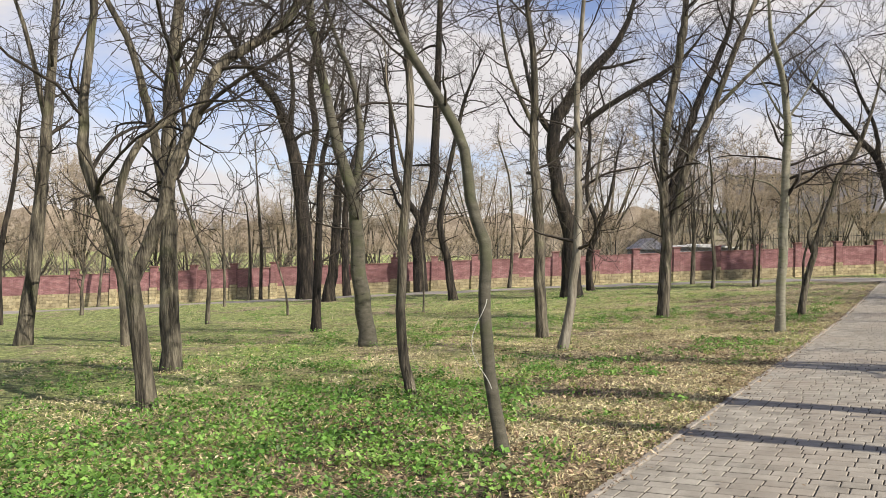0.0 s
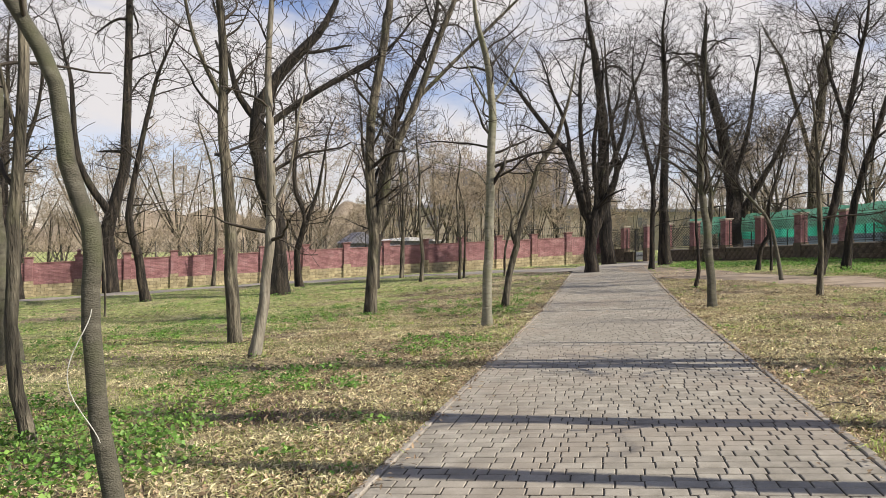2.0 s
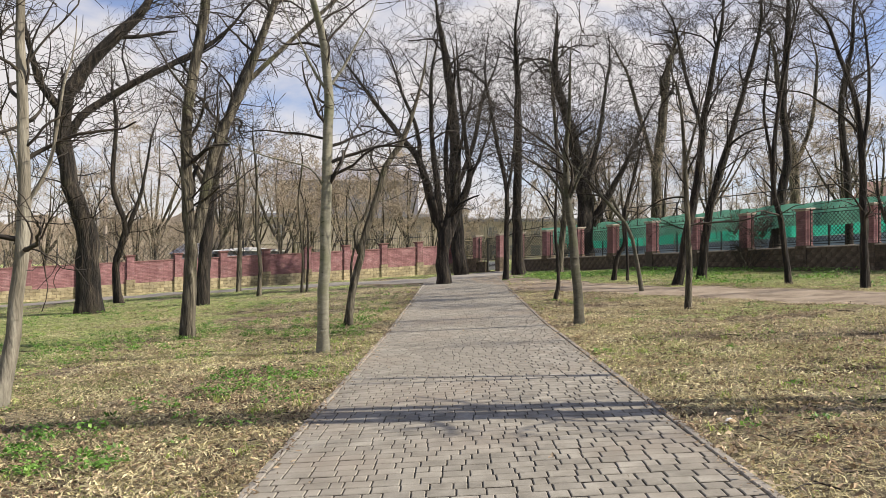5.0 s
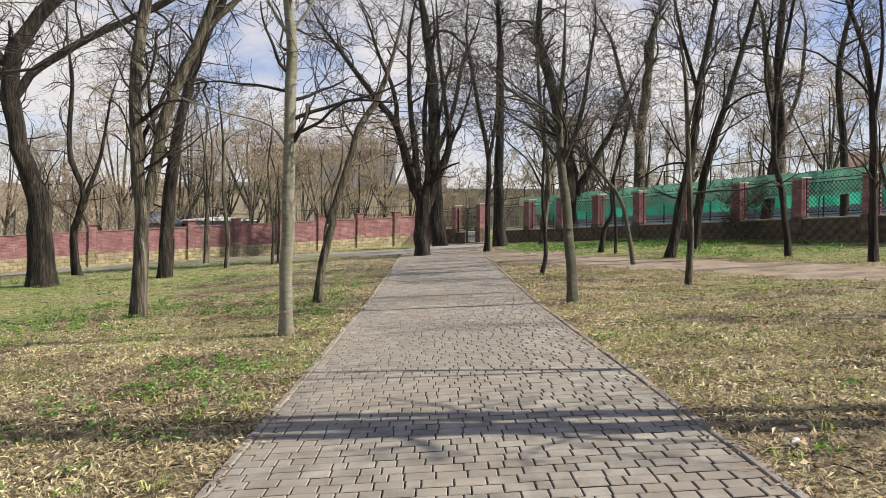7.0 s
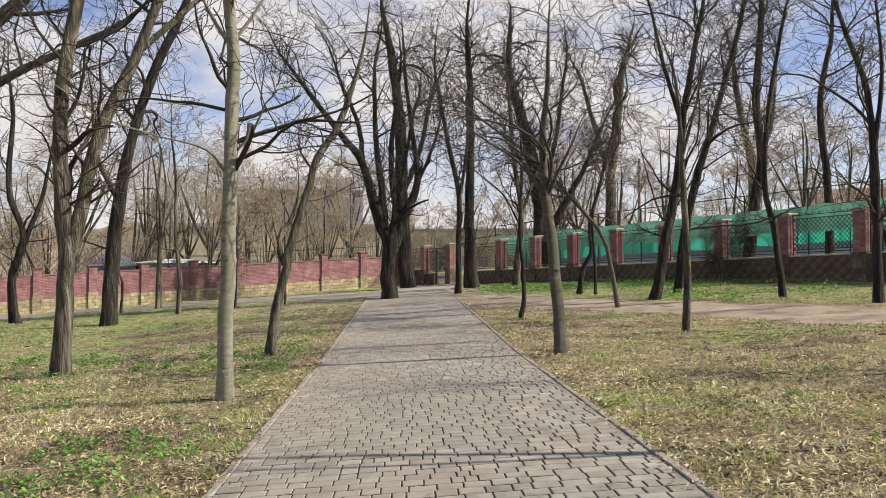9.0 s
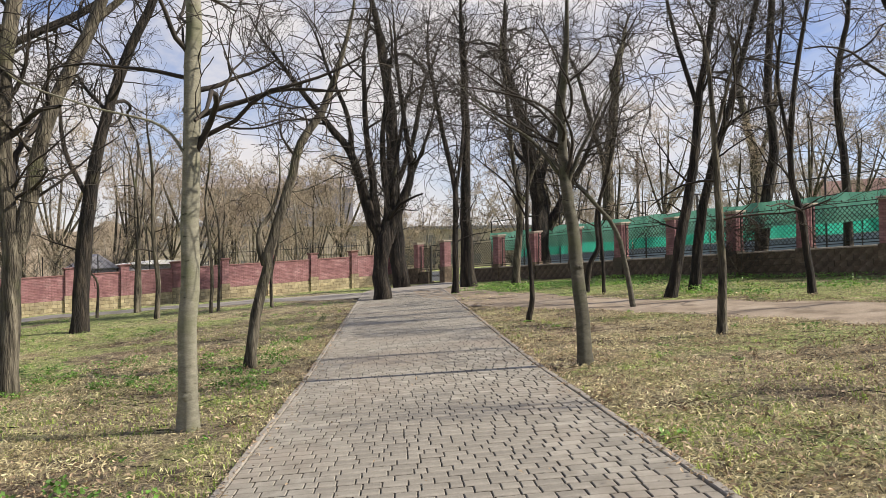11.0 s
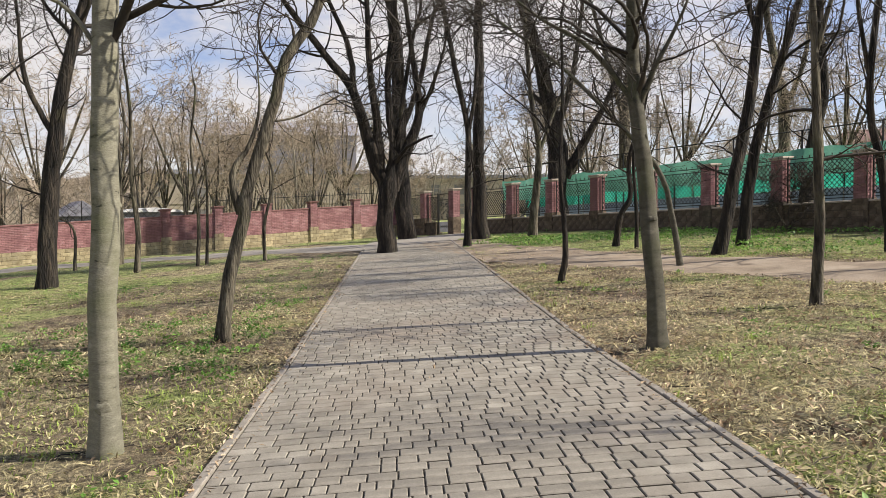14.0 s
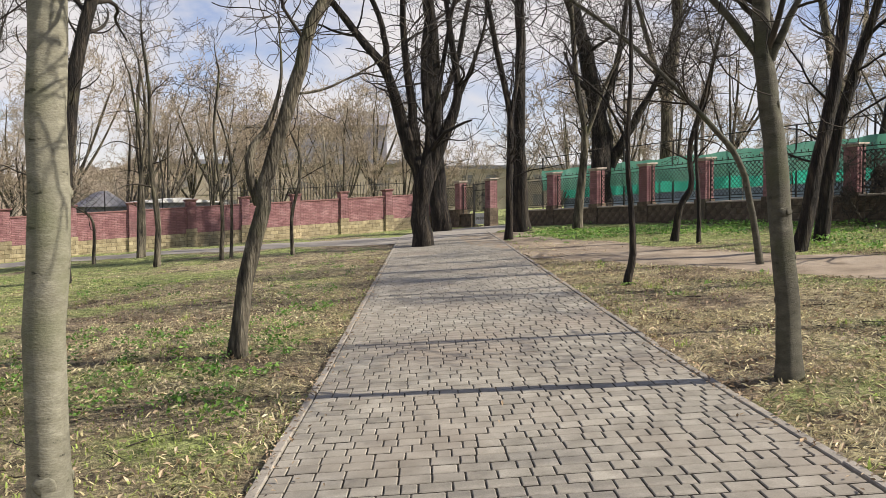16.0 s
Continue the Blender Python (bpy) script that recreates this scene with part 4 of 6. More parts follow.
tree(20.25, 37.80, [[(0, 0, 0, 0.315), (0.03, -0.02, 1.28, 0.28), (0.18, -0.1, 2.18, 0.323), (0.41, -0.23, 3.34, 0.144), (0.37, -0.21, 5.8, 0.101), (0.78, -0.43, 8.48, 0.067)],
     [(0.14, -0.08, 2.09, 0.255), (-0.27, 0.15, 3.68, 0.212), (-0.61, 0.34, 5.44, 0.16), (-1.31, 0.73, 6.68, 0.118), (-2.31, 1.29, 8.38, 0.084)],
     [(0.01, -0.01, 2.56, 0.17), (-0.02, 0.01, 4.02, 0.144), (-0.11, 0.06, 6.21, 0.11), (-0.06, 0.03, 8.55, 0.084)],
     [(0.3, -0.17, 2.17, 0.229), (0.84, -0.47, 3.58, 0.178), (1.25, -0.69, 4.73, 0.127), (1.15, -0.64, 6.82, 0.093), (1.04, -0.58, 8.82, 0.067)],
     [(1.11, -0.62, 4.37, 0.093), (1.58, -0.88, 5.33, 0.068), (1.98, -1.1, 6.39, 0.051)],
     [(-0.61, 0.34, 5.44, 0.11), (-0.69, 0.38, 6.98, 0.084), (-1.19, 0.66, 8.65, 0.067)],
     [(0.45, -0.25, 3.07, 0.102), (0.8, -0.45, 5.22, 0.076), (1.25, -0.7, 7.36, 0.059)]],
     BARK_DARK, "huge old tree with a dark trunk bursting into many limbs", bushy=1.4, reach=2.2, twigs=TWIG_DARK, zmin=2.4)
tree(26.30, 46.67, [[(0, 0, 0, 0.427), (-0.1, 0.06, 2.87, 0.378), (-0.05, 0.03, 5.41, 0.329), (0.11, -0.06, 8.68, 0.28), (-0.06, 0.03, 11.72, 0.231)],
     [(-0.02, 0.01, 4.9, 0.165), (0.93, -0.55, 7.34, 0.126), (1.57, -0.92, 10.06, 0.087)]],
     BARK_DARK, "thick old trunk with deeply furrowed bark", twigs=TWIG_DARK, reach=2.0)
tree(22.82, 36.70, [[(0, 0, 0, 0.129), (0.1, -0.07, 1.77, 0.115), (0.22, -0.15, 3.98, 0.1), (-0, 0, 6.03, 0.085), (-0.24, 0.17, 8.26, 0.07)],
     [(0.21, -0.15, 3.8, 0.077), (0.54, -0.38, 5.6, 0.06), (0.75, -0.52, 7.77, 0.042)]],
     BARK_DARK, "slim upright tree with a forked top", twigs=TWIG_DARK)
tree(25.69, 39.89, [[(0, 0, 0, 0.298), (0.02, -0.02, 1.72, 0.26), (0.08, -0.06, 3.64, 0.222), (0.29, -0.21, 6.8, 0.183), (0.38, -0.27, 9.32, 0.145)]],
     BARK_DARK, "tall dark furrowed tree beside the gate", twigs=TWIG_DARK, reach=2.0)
tree(16.93, 25.06, [[(0, 0, 0, 0.069), (0.1, -0.09, 0.59, 0.06), (0.11, -0.09, 1.26, 0.051), (0.1, -0.09, 2.24, 0.043), (0.2, -0.18, 3.69, 0.034), (0.23, -0.21, 4.94, 0.026)],
     [(0.12, -0.11, 2.34, 0.027), (-0.16, 0.14, 3.16, 0.021), (-0.56, 0.5, 3.7, 0.015)]],
     BARK_DARK, "thin crooked dark tree with twisted base", twigs=TWIG_DARK)
tree(13.19, 19.15, [[(0, 0, 0, 0.107), (0, -0, 0.77, 0.097), (-0.02, 0.03, 1.85, 0.086), (-0.05, 0.06, 2.6, 0.076), (-0.05, 0.07, 3.08, 0.065), (-0.04, 0.05, 3.71, 0.055)],
     [(-0.07, 0.09, 2.69, 0.035), (-0.23, 0.28, 3.09, 0.03), (-0.4, 0.49, 3.4, 0.024), (-0.62, 0.77, 3.65, 0.019)],
     [(-0.02, 0.03, 2.68, 0.037), (0.1, -0.12, 3.07, 0.027), (0.25, -0.31, 3.48, 0.018)]],
     BARK_SHADED, "smooth grey tree with a forked crown beside the walk", zmin=2.4, scars=8)
tree(20.20, 25.00, [[(0, 0, 0, 0.067), (-0.08, 0.09, 1.26, 0.062), (-0.23, 0.25, 2.13, 0.056), (-0.62, 0.67, 2.91, 0.051), (-1.06, 1.15, 3.71, 0.046), (-1.61, 1.74, 4.6, 0.041), (-2.22, 2.4, 5.38, 0.036)]],
     BARK_SHADED, "thin tree arching over in a long curve", bushy=1.2, zmin=2.2)
tree(16.73, 19.60, [[(0, 0, 0, 0.079), (0.05, -0.06, 1.11, 0.068), (0.06, -0.09, 2.63, 0.057), (0.07, -0.1, 3.72, 0.046), (0.06, -0.09, 4.72, 0.035)],
     [(0.07, -0.1, 3.38, 0.035), (0.23, -0.31, 4.18, 0.027), (0.34, -0.46, 4.81, 0.019)]],
     BARK_GREY, "slim upright grey tree with high branches")
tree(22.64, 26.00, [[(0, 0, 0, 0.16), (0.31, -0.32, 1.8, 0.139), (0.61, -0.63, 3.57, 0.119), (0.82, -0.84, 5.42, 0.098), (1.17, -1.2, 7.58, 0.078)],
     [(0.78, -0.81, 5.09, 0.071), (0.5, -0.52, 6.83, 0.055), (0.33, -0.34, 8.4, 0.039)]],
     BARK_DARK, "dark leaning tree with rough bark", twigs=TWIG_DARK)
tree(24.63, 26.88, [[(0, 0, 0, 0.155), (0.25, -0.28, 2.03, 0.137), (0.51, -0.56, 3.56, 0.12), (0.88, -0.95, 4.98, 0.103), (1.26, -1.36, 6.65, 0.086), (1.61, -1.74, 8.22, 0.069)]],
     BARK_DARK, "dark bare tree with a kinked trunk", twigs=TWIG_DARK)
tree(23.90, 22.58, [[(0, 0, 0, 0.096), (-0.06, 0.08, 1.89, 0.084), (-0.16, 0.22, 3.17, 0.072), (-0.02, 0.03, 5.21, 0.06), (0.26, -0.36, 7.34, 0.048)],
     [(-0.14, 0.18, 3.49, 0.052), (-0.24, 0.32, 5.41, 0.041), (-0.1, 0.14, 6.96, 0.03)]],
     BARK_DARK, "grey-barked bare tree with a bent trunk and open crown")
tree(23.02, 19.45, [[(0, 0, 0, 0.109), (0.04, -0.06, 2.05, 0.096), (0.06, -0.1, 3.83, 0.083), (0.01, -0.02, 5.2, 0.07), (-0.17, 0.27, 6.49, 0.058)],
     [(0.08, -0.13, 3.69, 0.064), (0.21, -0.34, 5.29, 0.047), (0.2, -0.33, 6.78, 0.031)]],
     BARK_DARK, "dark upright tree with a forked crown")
tree(29.53, 22.68, [[(0, 0, 0, 0.084), (-0.07, 0.12, 1.32, 0.07), (-0.17, 0.3, 2.05, 0.056), (-0.24, 0.41, 2.79, 0.041)]],
     BARK_DARK, "thin dark tree beside the plinth wall", zmin=1.6)
tree(23.83, 30.60, [[(0, 0, 0, 0.105), (0.13, -0.14, 0.91, 0.093), (0.36, -0.37, 1.48, 0.08), (0.34, -0.35, 2.37, 0.069), (0.6, -0.62, 3.52, 0.057), (0.82, -0.84, 4.51, 0.045)]],
     BARK_DARK, "thin crooked tree in a pair", zmin=1.5)
tree(23.69, 29.63, [[(0, 0, 0, 0.06), (0.03, -0.04, 1.2, 0.049), (0.04, -0.05, 2.77, 0.038), (0.24, -0.26, 3.6, 0.027)]],
     BARK_DARK, "thin straight tree in a pair", zmin=1.5)
tree(26.73, 37.98, [[(0, 0, 0, 0.163), (0.18, -0.15, 1.75, 0.142), (0.35, -0.28, 3.38, 0.12), (0.22, -0.18, 5.24, 0.099), (0.17, -0.14, 7.7, 0.078)],
     [(0.27, -0.23, 2.97, 0.077), (0.85, -0.7, 4.75, 0.058), (1.4, -1.15, 6.1, 0.039)]],
     BARK_GREY, "leaning grey tree beside the plinth wall")
tree(11.64, 45.19, [[(0, 0, 0, 0.063), (0.09, -0.01, 1.47, 0.044), (-0.4, 0.06, 1.99, 0.025)]],
     BARK_GREY, "young bare sapling with a thin stem", bushy=0.5, zmin=0.8, reach=1.3)
tree(13.34, 46.13, [[(0, 0, 0, 0.085), (0.2, -0.04, 1.73, 0.069), (0.32, -0.06, 4.17, 0.052), (0.17, -0.03, 6.39, 0.035)]],
     BARK_GREY, "young bare sapling with a thin stem", bushy=0.5, zmin=0.8, reach=1.3)
tree(12.66, 40.29, [[(0, 0, 0, 0.094), (0.13, -0.03, 1.39, 0.08), (0.06, -0.01, 3.07, 0.066), (0.18, -0.04, 5.06, 0.052), (0.12, -0.02, 6.54, 0.038)]],
     BARK_GREY, "young bare sapling with a thin stem", bushy=0.5, zmin=0.8, reach=1.3)
tree(15.37, 41.89, [[(0, 0, 0, 0.061), (0.12, -0.03, 1.53, 0.049), (0.21, -0.06, 3.39, 0.037), (-0.03, 0.01, 4.69, 0.025)]],
     BARK_GREY, "young bare sapling with a thin stem", bushy=0.5, zmin=0.8, reach=1.3)
tree(16.64, 39.64, [[(0, 0, 0, 0.066), (0.06, -0.02, 1.24, 0.053), (0.44, -0.16, 2.81, 0.04), (0.19, -0.07, 3.88, 0.027)]],
     BARK_GREY, "young bare sapling with a thin stem", bushy=0.5, zmin=0.8, reach=1.3)
tree(13.20, 45.67, [[(0, 0, 0, 0.083), (0.21, -0.05, 2.31, 0.067), (0.62, -0.13, 4.98, 0.051), (0.54, -0.12, 6.78, 0.034)]],
     BARK_GREY, "young bare sapling with a thin stem", bushy=0.5, zmin=0.8, reach=1.3)
tree(13.49, 46.50, [[(0, 0, 0, 0.096), (0.17, -0.05, 1.98, 0.077), (0.15, -0.04, 4.34, 0.058), (0.38, -0.11, 6.39, 0.039)]],
     BARK_GREY, "young bare sapling with a thin stem", bushy=0.5, zmin=0.8, reach=1.3)
tree(14.70, 40.65, [[(0, 0, 0, 0.073), (0.13, -0.05, 1.81, 0.059), (0.06, -0.02, 3.92, 0.045), (0.32, -0.11, 5.75, 0.03)]],
     BARK_GREY, "young bare sapling with a thin stem", bushy=0.5, zmin=0.8, reach=1.3)
tree(-6.50, 35.84, [[(0, 0, 0, 0.056), (-0.08, -0.01, 1.06, 0.042), (-0.59, -0.11, 3.01, 0.028)]],
     BARK_GREY, "young bare sapling with a thin stem", bushy=0.5, zmin=0.8, reach=1.0)
tree(-11.55, 44.72, [[(0, 0, 0, 0.084), (0.05, 0.01, 2.21, 0.059), (0.01, 0, 4.63, 0.034)]],
     BARK_GREY, "young bare sapling with a thin stem", bushy=0.5, zmin=0.8, reach=1.0)
tree(-11.49, 52.80, [[(0, 0, 0, 0.115), (0.15, 0.03, 3.19, 0.091), (0.06, 0.01, 6.41, 0.066), (-0.01, -0, 9.27, 0.041)]],
     BARK_GREY, "young bare sapling with a thin stem", bushy=0.5, zmin=0.8, reach=1.0)
tree(-12.19, 52.80, [[(0, 0, 0, 0.115), (0.14, 0.03, 3.23, 0.078), (0.03, 0.01, 5.73, 0.041)]],
     BARK_GREY, "young bare sapling with a thin stem", bushy=0.5, zmin=0.8, reach=1.0)
tree(-0.73, 33.05, [[(0, 0, 0, 0.041), (0.05, 0, 1.29, 0.033), (0.01, 0, 2.85, 0.025)]],
     BARK_GREY, "young bare sapling with a thin stem", bushy=0.5, zmin=0.8, reach=1.0)
tree(3.97, 52.80, [[(0, 0, 0, 0.115), (0.3, -0.02, 2.7, 0.091), (0.31, -0.02, 6.62, 0.066), (-0.29, 0.02, 9.16, 0.041)]],
     BARK_GREY, "young bare sapling with a thin stem", bushy=0.5, zmin=0.8, reach=1.0)
tree(-18.41, 43.18, [[(0, 0, 0, 0.094), (0.13, 0.05, 2.02, 0.064), (0.97, 0.41, 3.74, 0.034)]],
     BARK_GREY, "young bare sapling with a thin stem", bushy=0.5, zmin=0.8, reach=1.0)
tree(-21.60, 52.80, [[(0, 0, 0, 0.099), (0.4, 0.16, 3.74, 0.07), (0.77, 0.32, 6.24, 0.041)]],
     BARK_GREY, "young bare sapling with a thin stem", bushy=0.5, zmin=0.8, reach=1.0)
tree(33.20, 30.88, [[(0, 0, 0, 0.245), (0.27, -0.35, 2.81, 0.214), (0.55, -0.69, 4.8, 0.184), (0.51, -0.64, 7.05, 0.155), (0.71, -0.9, 9.85, 0.126)]],
     BARK_DARK, "thick dark tree beyond the iron fence")
tree(32.40, 43.13, [[(0, 0, 0, 0.5), (0.13, -0.11, 3.02, 0.437), (0.11, -0.09, 4.55, 0.375), (-0.18, 0.16, 7.39, 0.314), (-0.66, 0.57, 10.26, 0.253)],
     [(0.4, -0.35, 2.48, 0.237), (1.16, -1.01, 4.16, 0.181), (1.95, -1.7, 5.82, 0.125)],
     [(0.14, -0.13, 4.55, 0.166), (0.87, -0.76, 7.24, 0.121), (1.34, -1.17, 10.43, 0.077)]],
     BARK_DARK, "thick pollarded tree with a heavy dark trunk", twigs=TWIG_DARK, bushy=1.3)
tree(52.00, 58.31, [[(0, 0, 0, 0.497), (0.26, -0.26, 6.56, 0.424), (0.77, -0.78, 10.96, 0.351), (1.29, -1.31, 15.72, 0.278)],
     [(0.28, -0.29, 6.97, 0.229), (-0.34, 0.35, 11.16, 0.177), (-0.96, 0.98, 15.37, 0.125)]],
     BARK_GREY, "pale-trunked tree beyond the court", reach=2.4, zmin=3)
tree(54.00, 46.22, [[(0, 0, 0, 0.389), (0.18, -0.26, 6.26, 0.329), (-0, 0.01, 8.73, 0.271), (-0.24, 0.34, 12.26, 0.212)],
     [(0.18, -0.26, 6.26, 0.194), (0.9, -1.32, 9.17, 0.148), (1.2, -1.75, 12.49, 0.104)]],
     BARK_GREY, "pale-trunked tree beyond the court", reach=2.4, zmin=3)
tree(34.00, 27.70, [[(0, 0, 0, 0.177), (0.08, -0.13, 3.27, 0.154), (0.05, -0.07, 4.85, 0.131), (0.04, -0.07, 6.86, 0.108), (0.33, -0.5, 9.01, 0.085)]],
     BARK_DARK, "grey-barked bare tree with a bent trunk and open crown")


# trees that stand beside the start of the walk and throw their long shadows across it
for sx, sy, r, lx, ly in ((11.2, 8.4, 0.2, 0.15, 0.1), (12.3, 8.25, 0.15, -0.2, 0.2), (8.7, 6.0, 0.19, 0.1, 0.1), (8.15, 4.2, 0.16, 0.2, -0.1), (13.1, 9.77, 0.06, 0.1, 0.3), (19.2, 9.8, 0.1, 0.3, 0.1)):
    tree(sx, sy, [[(0, 0, 0, r), (lx * 0.6, ly * 0.5, 1.8, r * 0.92), (lx, ly, 3.6, r * 0.85), (lx * 1.5 + 0.2, ly * 2, 5.4, r * 0.6), (lx * 3, ly * 3, 7.4, r * 0.4)],
                  [(lx * 0.9, ly, 3.4, r * 0.6), (lx - 0.7, ly + 0.5, 4.8, r * 0.45), (lx - 1.1, ly + 1.2, 6.6, r * 0.3)]],
         BARK_GREY, "tall grey bare tree standing beside the paved walk", bushy=0.45, zmin=3.0)


tree(29.3, 28.7, [[(0, 0, 0, 0.02), (0.1, 0.1, 0.5, 0.015), (0.25, 0.1, 1.0, 0.01)], [(0, 0, 0.05, 0.018), (-0.15, 0.2, 0.5, 0.013), (-0.2, 0.4, 1.0, 0.009)],
                  [(0, 0, 0.05, 0.018), (-0.1, -0.25, 0.5, 0.013), (-0.1, -0.5, 0.9, 0.009)], [(0, 0, 0.05, 0.015), (-0.3, 0, 0.4, 0.012), (-0.5, 0.1, 0.8, 0.008)]],
     BARK_GREY, "twiggy bare shrub against the plinth wall", bushy=3.0, zmin=0.2, reach=0.7, name="bare_shrub", group="shrubs")


def far_tree(seed, height, bark, twigs, width=1.0):
    """A whole bare tree grown at random, for the woods beyond the walls."""
    rng = np.random.default_rng(seed)
    stems = []
    r = height * 0.013
    h0 = height * rng.uniform(0.14, 0.3)
    top = np.array([rng.normal(0, 0.3), rng.normal(0, 0.3), h0])
    stems.append([(0, 0, 0, r), (*(top * 0.5 + rng.normal(0, 0.06, 3)), r * 0.9), (*top, r * 0.8), (top[0] + rng.normal(0, 0.5), top[1] + rng.normal(0, 0.5), height * 0.62, r * 0.45)])
    for k in range(rng.integers(3, 6)):
        a, f = rng.uniform(0, 6.28), rng.uniform(0.6, 1.0)
        s = top * f
        w = width * height * rng.uniform(0.1, 0.24)
        stems.append([(*s, r * 0.6), (s[0] + w * 0.5 * math.cos(a), s[1] + w * 0.5 * math.sin(a), s[2] + height * 0.18, r * 0.45), (s[0] + w * math.cos(a), s[1] + w * math.sin(a), s[2] + height * 0.42, r * 0.25)])
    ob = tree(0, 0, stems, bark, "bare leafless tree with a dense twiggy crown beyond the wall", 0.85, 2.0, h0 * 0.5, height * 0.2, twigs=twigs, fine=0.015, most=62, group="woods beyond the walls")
    return ob


def woods():
    rng = np.random.default_rng(77)
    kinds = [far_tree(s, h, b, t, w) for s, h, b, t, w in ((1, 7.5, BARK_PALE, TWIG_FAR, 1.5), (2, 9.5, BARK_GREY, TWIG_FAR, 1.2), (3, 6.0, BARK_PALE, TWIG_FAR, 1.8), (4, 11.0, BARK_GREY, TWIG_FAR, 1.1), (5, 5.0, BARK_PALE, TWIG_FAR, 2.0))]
    spots = []
    # rows behind the brick wall, taller with distance
    for x in np.arange(-44, 36, 1.7):
        spots.append((x + rng.uniform(-0.8, 0.8), 57.6 + rng.uniform(0, 5), rng.uniform(0.6, 0.95)))
        spots.append((x + rng.uniform(-0.9, 0.9), 65 + rng.uniform(0, 9), rng.uniform(0.8, 1.15)))
    for x in np.arange(-60, 56, 3.0):
        spots.append((x + rng.uniform(-1.2, 1.2), 80 + rng.uniform(0, 16), rng.uniform(1.0, 1.35)))
    # behind the court on the other side
    for y in np.arange(-6, 60, 3.6):
        spots.append((56 + rng.uniform(0, 14), y + rng.uniform(-1.5, 1.5), rng.uniform(0.8, 1.3)))
    for y in np.arange(2, 62, 2.6):
        spots.append((47.5 + rng.uniform(0, 7), y + rng.uniform(-1, 1), rng.uniform(0.8, 1.25)))
    for x in np.arange(34, 64, 2.2):
        spots.append((x + rng.uniform(-1, 1), 58 + rng.uniform(0, 16), rng.uniform(0.9, 1.35)))
    for i, (x, y, s) in enumerate(spots):
        k = kinds[int(rng.integers(0, 5))]
        m = Matrix.LocRotScale((x, y, float(slope(x, y)) - 0.05), Euler((0, 0, rng.uniform(0, 6.28))), (1, 1, 1))
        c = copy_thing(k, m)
        c.scale = (s, s, s * rng.uniform(0.9, 1.1))
    for i, k in enumerate(kinds):
        k.location = (-36 + 17 * i, 74 + i, 0.42)


woods()

# ---- lawn cover ----


def patchy(x, y, scale, seed):
    """Smooth random field between 0 and 1 over the plan."""
    out = np.zeros_like(x)
    rng = np.random.default_rng(seed)
    for k in range(5):
        a, f = rng.uniform(0, 6.28), scale * 1.7 ** k
        p, q = rng.uniform(0, 6.28, 2)
        out += np.sin(f * (x * math.cos(a) + y * math.sin(a)) + p + 1.3 * np.sin(f * 0.7 * (y * math.cos(a) - x * math.sin(a)) + q)) / 1.35 ** k
    return 0.5 + out / 5.5


def open_ground(x, y):
    """True where the lawn is not covered by paving, track or wall."""
    q, s = across(x, y), x * UX + y * UY
    walk_ = (q > LEFT_Q - 0.06) & (q < RIGHT_Q + 0.06) & (s < 52)
    track = (np.abs(x - 20.6) < 1.35) & (y < 30)
    side = (np.abs(y - 50.6) < 1.6) & (x < 15)
    return ~(walk_ | track | side) & (y < 53.6) & (x < 29.7)


def sown(rng, n, x0, x1, y0, y1, near=None):
    """Random places on the lawn, denser toward the walked line."""
    s = 2.0 + 42 * rng.beta(1.0, 1.9, n)
    q = rng.normal(0, 1, n) * (3.2 + 0.34 * s)
    x, y = along(s, q)
    ok = open_ground(x, y) & (x > x0) & (x < x1) & (y > y0) & (y < y1)
    return x[ok], y[ok]


def scatter_leaves(name, label, mat, x, y, size, tilt, lift, seed, cup=0.25, aspect=0.6, vary=0.4):
    """Many small bent leaves, each of four triangles round a raised or sunk midrib."""
    rng = np.random.default_rng(seed)
    n = len(x)
    z = ground_z(x, y) + lift * rng.uniform(0.3, 1.0, n)
    L = size * rng.uniform(1 - vary, 1 + vary, n)
    W = L * aspect * rng.uniform(0.7, 1.2, n)
    a = rng.uniform(0, 6.28, n)
    tl, tw = rng.normal(0, tilt, n), rng.normal(0, tilt, n)
    u = np.stack([np.cos(a) * np.cos(tl), np.sin(a) * np.cos(tl), np.sin(tl)], -1)
    v = np.stack([-np.sin(a) * np.cos(tw), np.cos(a) * np.cos(tw), np.sin(tw)], -1)
    c = np.stack([x, y, z], -1)
    up = np.array([0, 0, 1.0])
    k = (cup * L)[:, None] * up
    P = [c - u * L[:, None] / 2, c - u * 0 + v * W[:, None] / 2 + k * 0.6, c + u * L[:, None] / 2 + k * 0.3, c - v * W[:, None] / 2 + k * 0.6, c]
    V = np.stack(P, 1).reshape(-1, 3)
    b = np.arange(n)[:, None] * 5
    F = np.concatenate([b + np.array([0, 4, 1]), b + np.array([4, 2, 1]), b + np.array([0, 3, 4]), b + np.array([3, 2, 4])], 0)
    return tagged(new(name, mesh_of(name, V, F, mat)), label, "ground cover", kind="stuff")


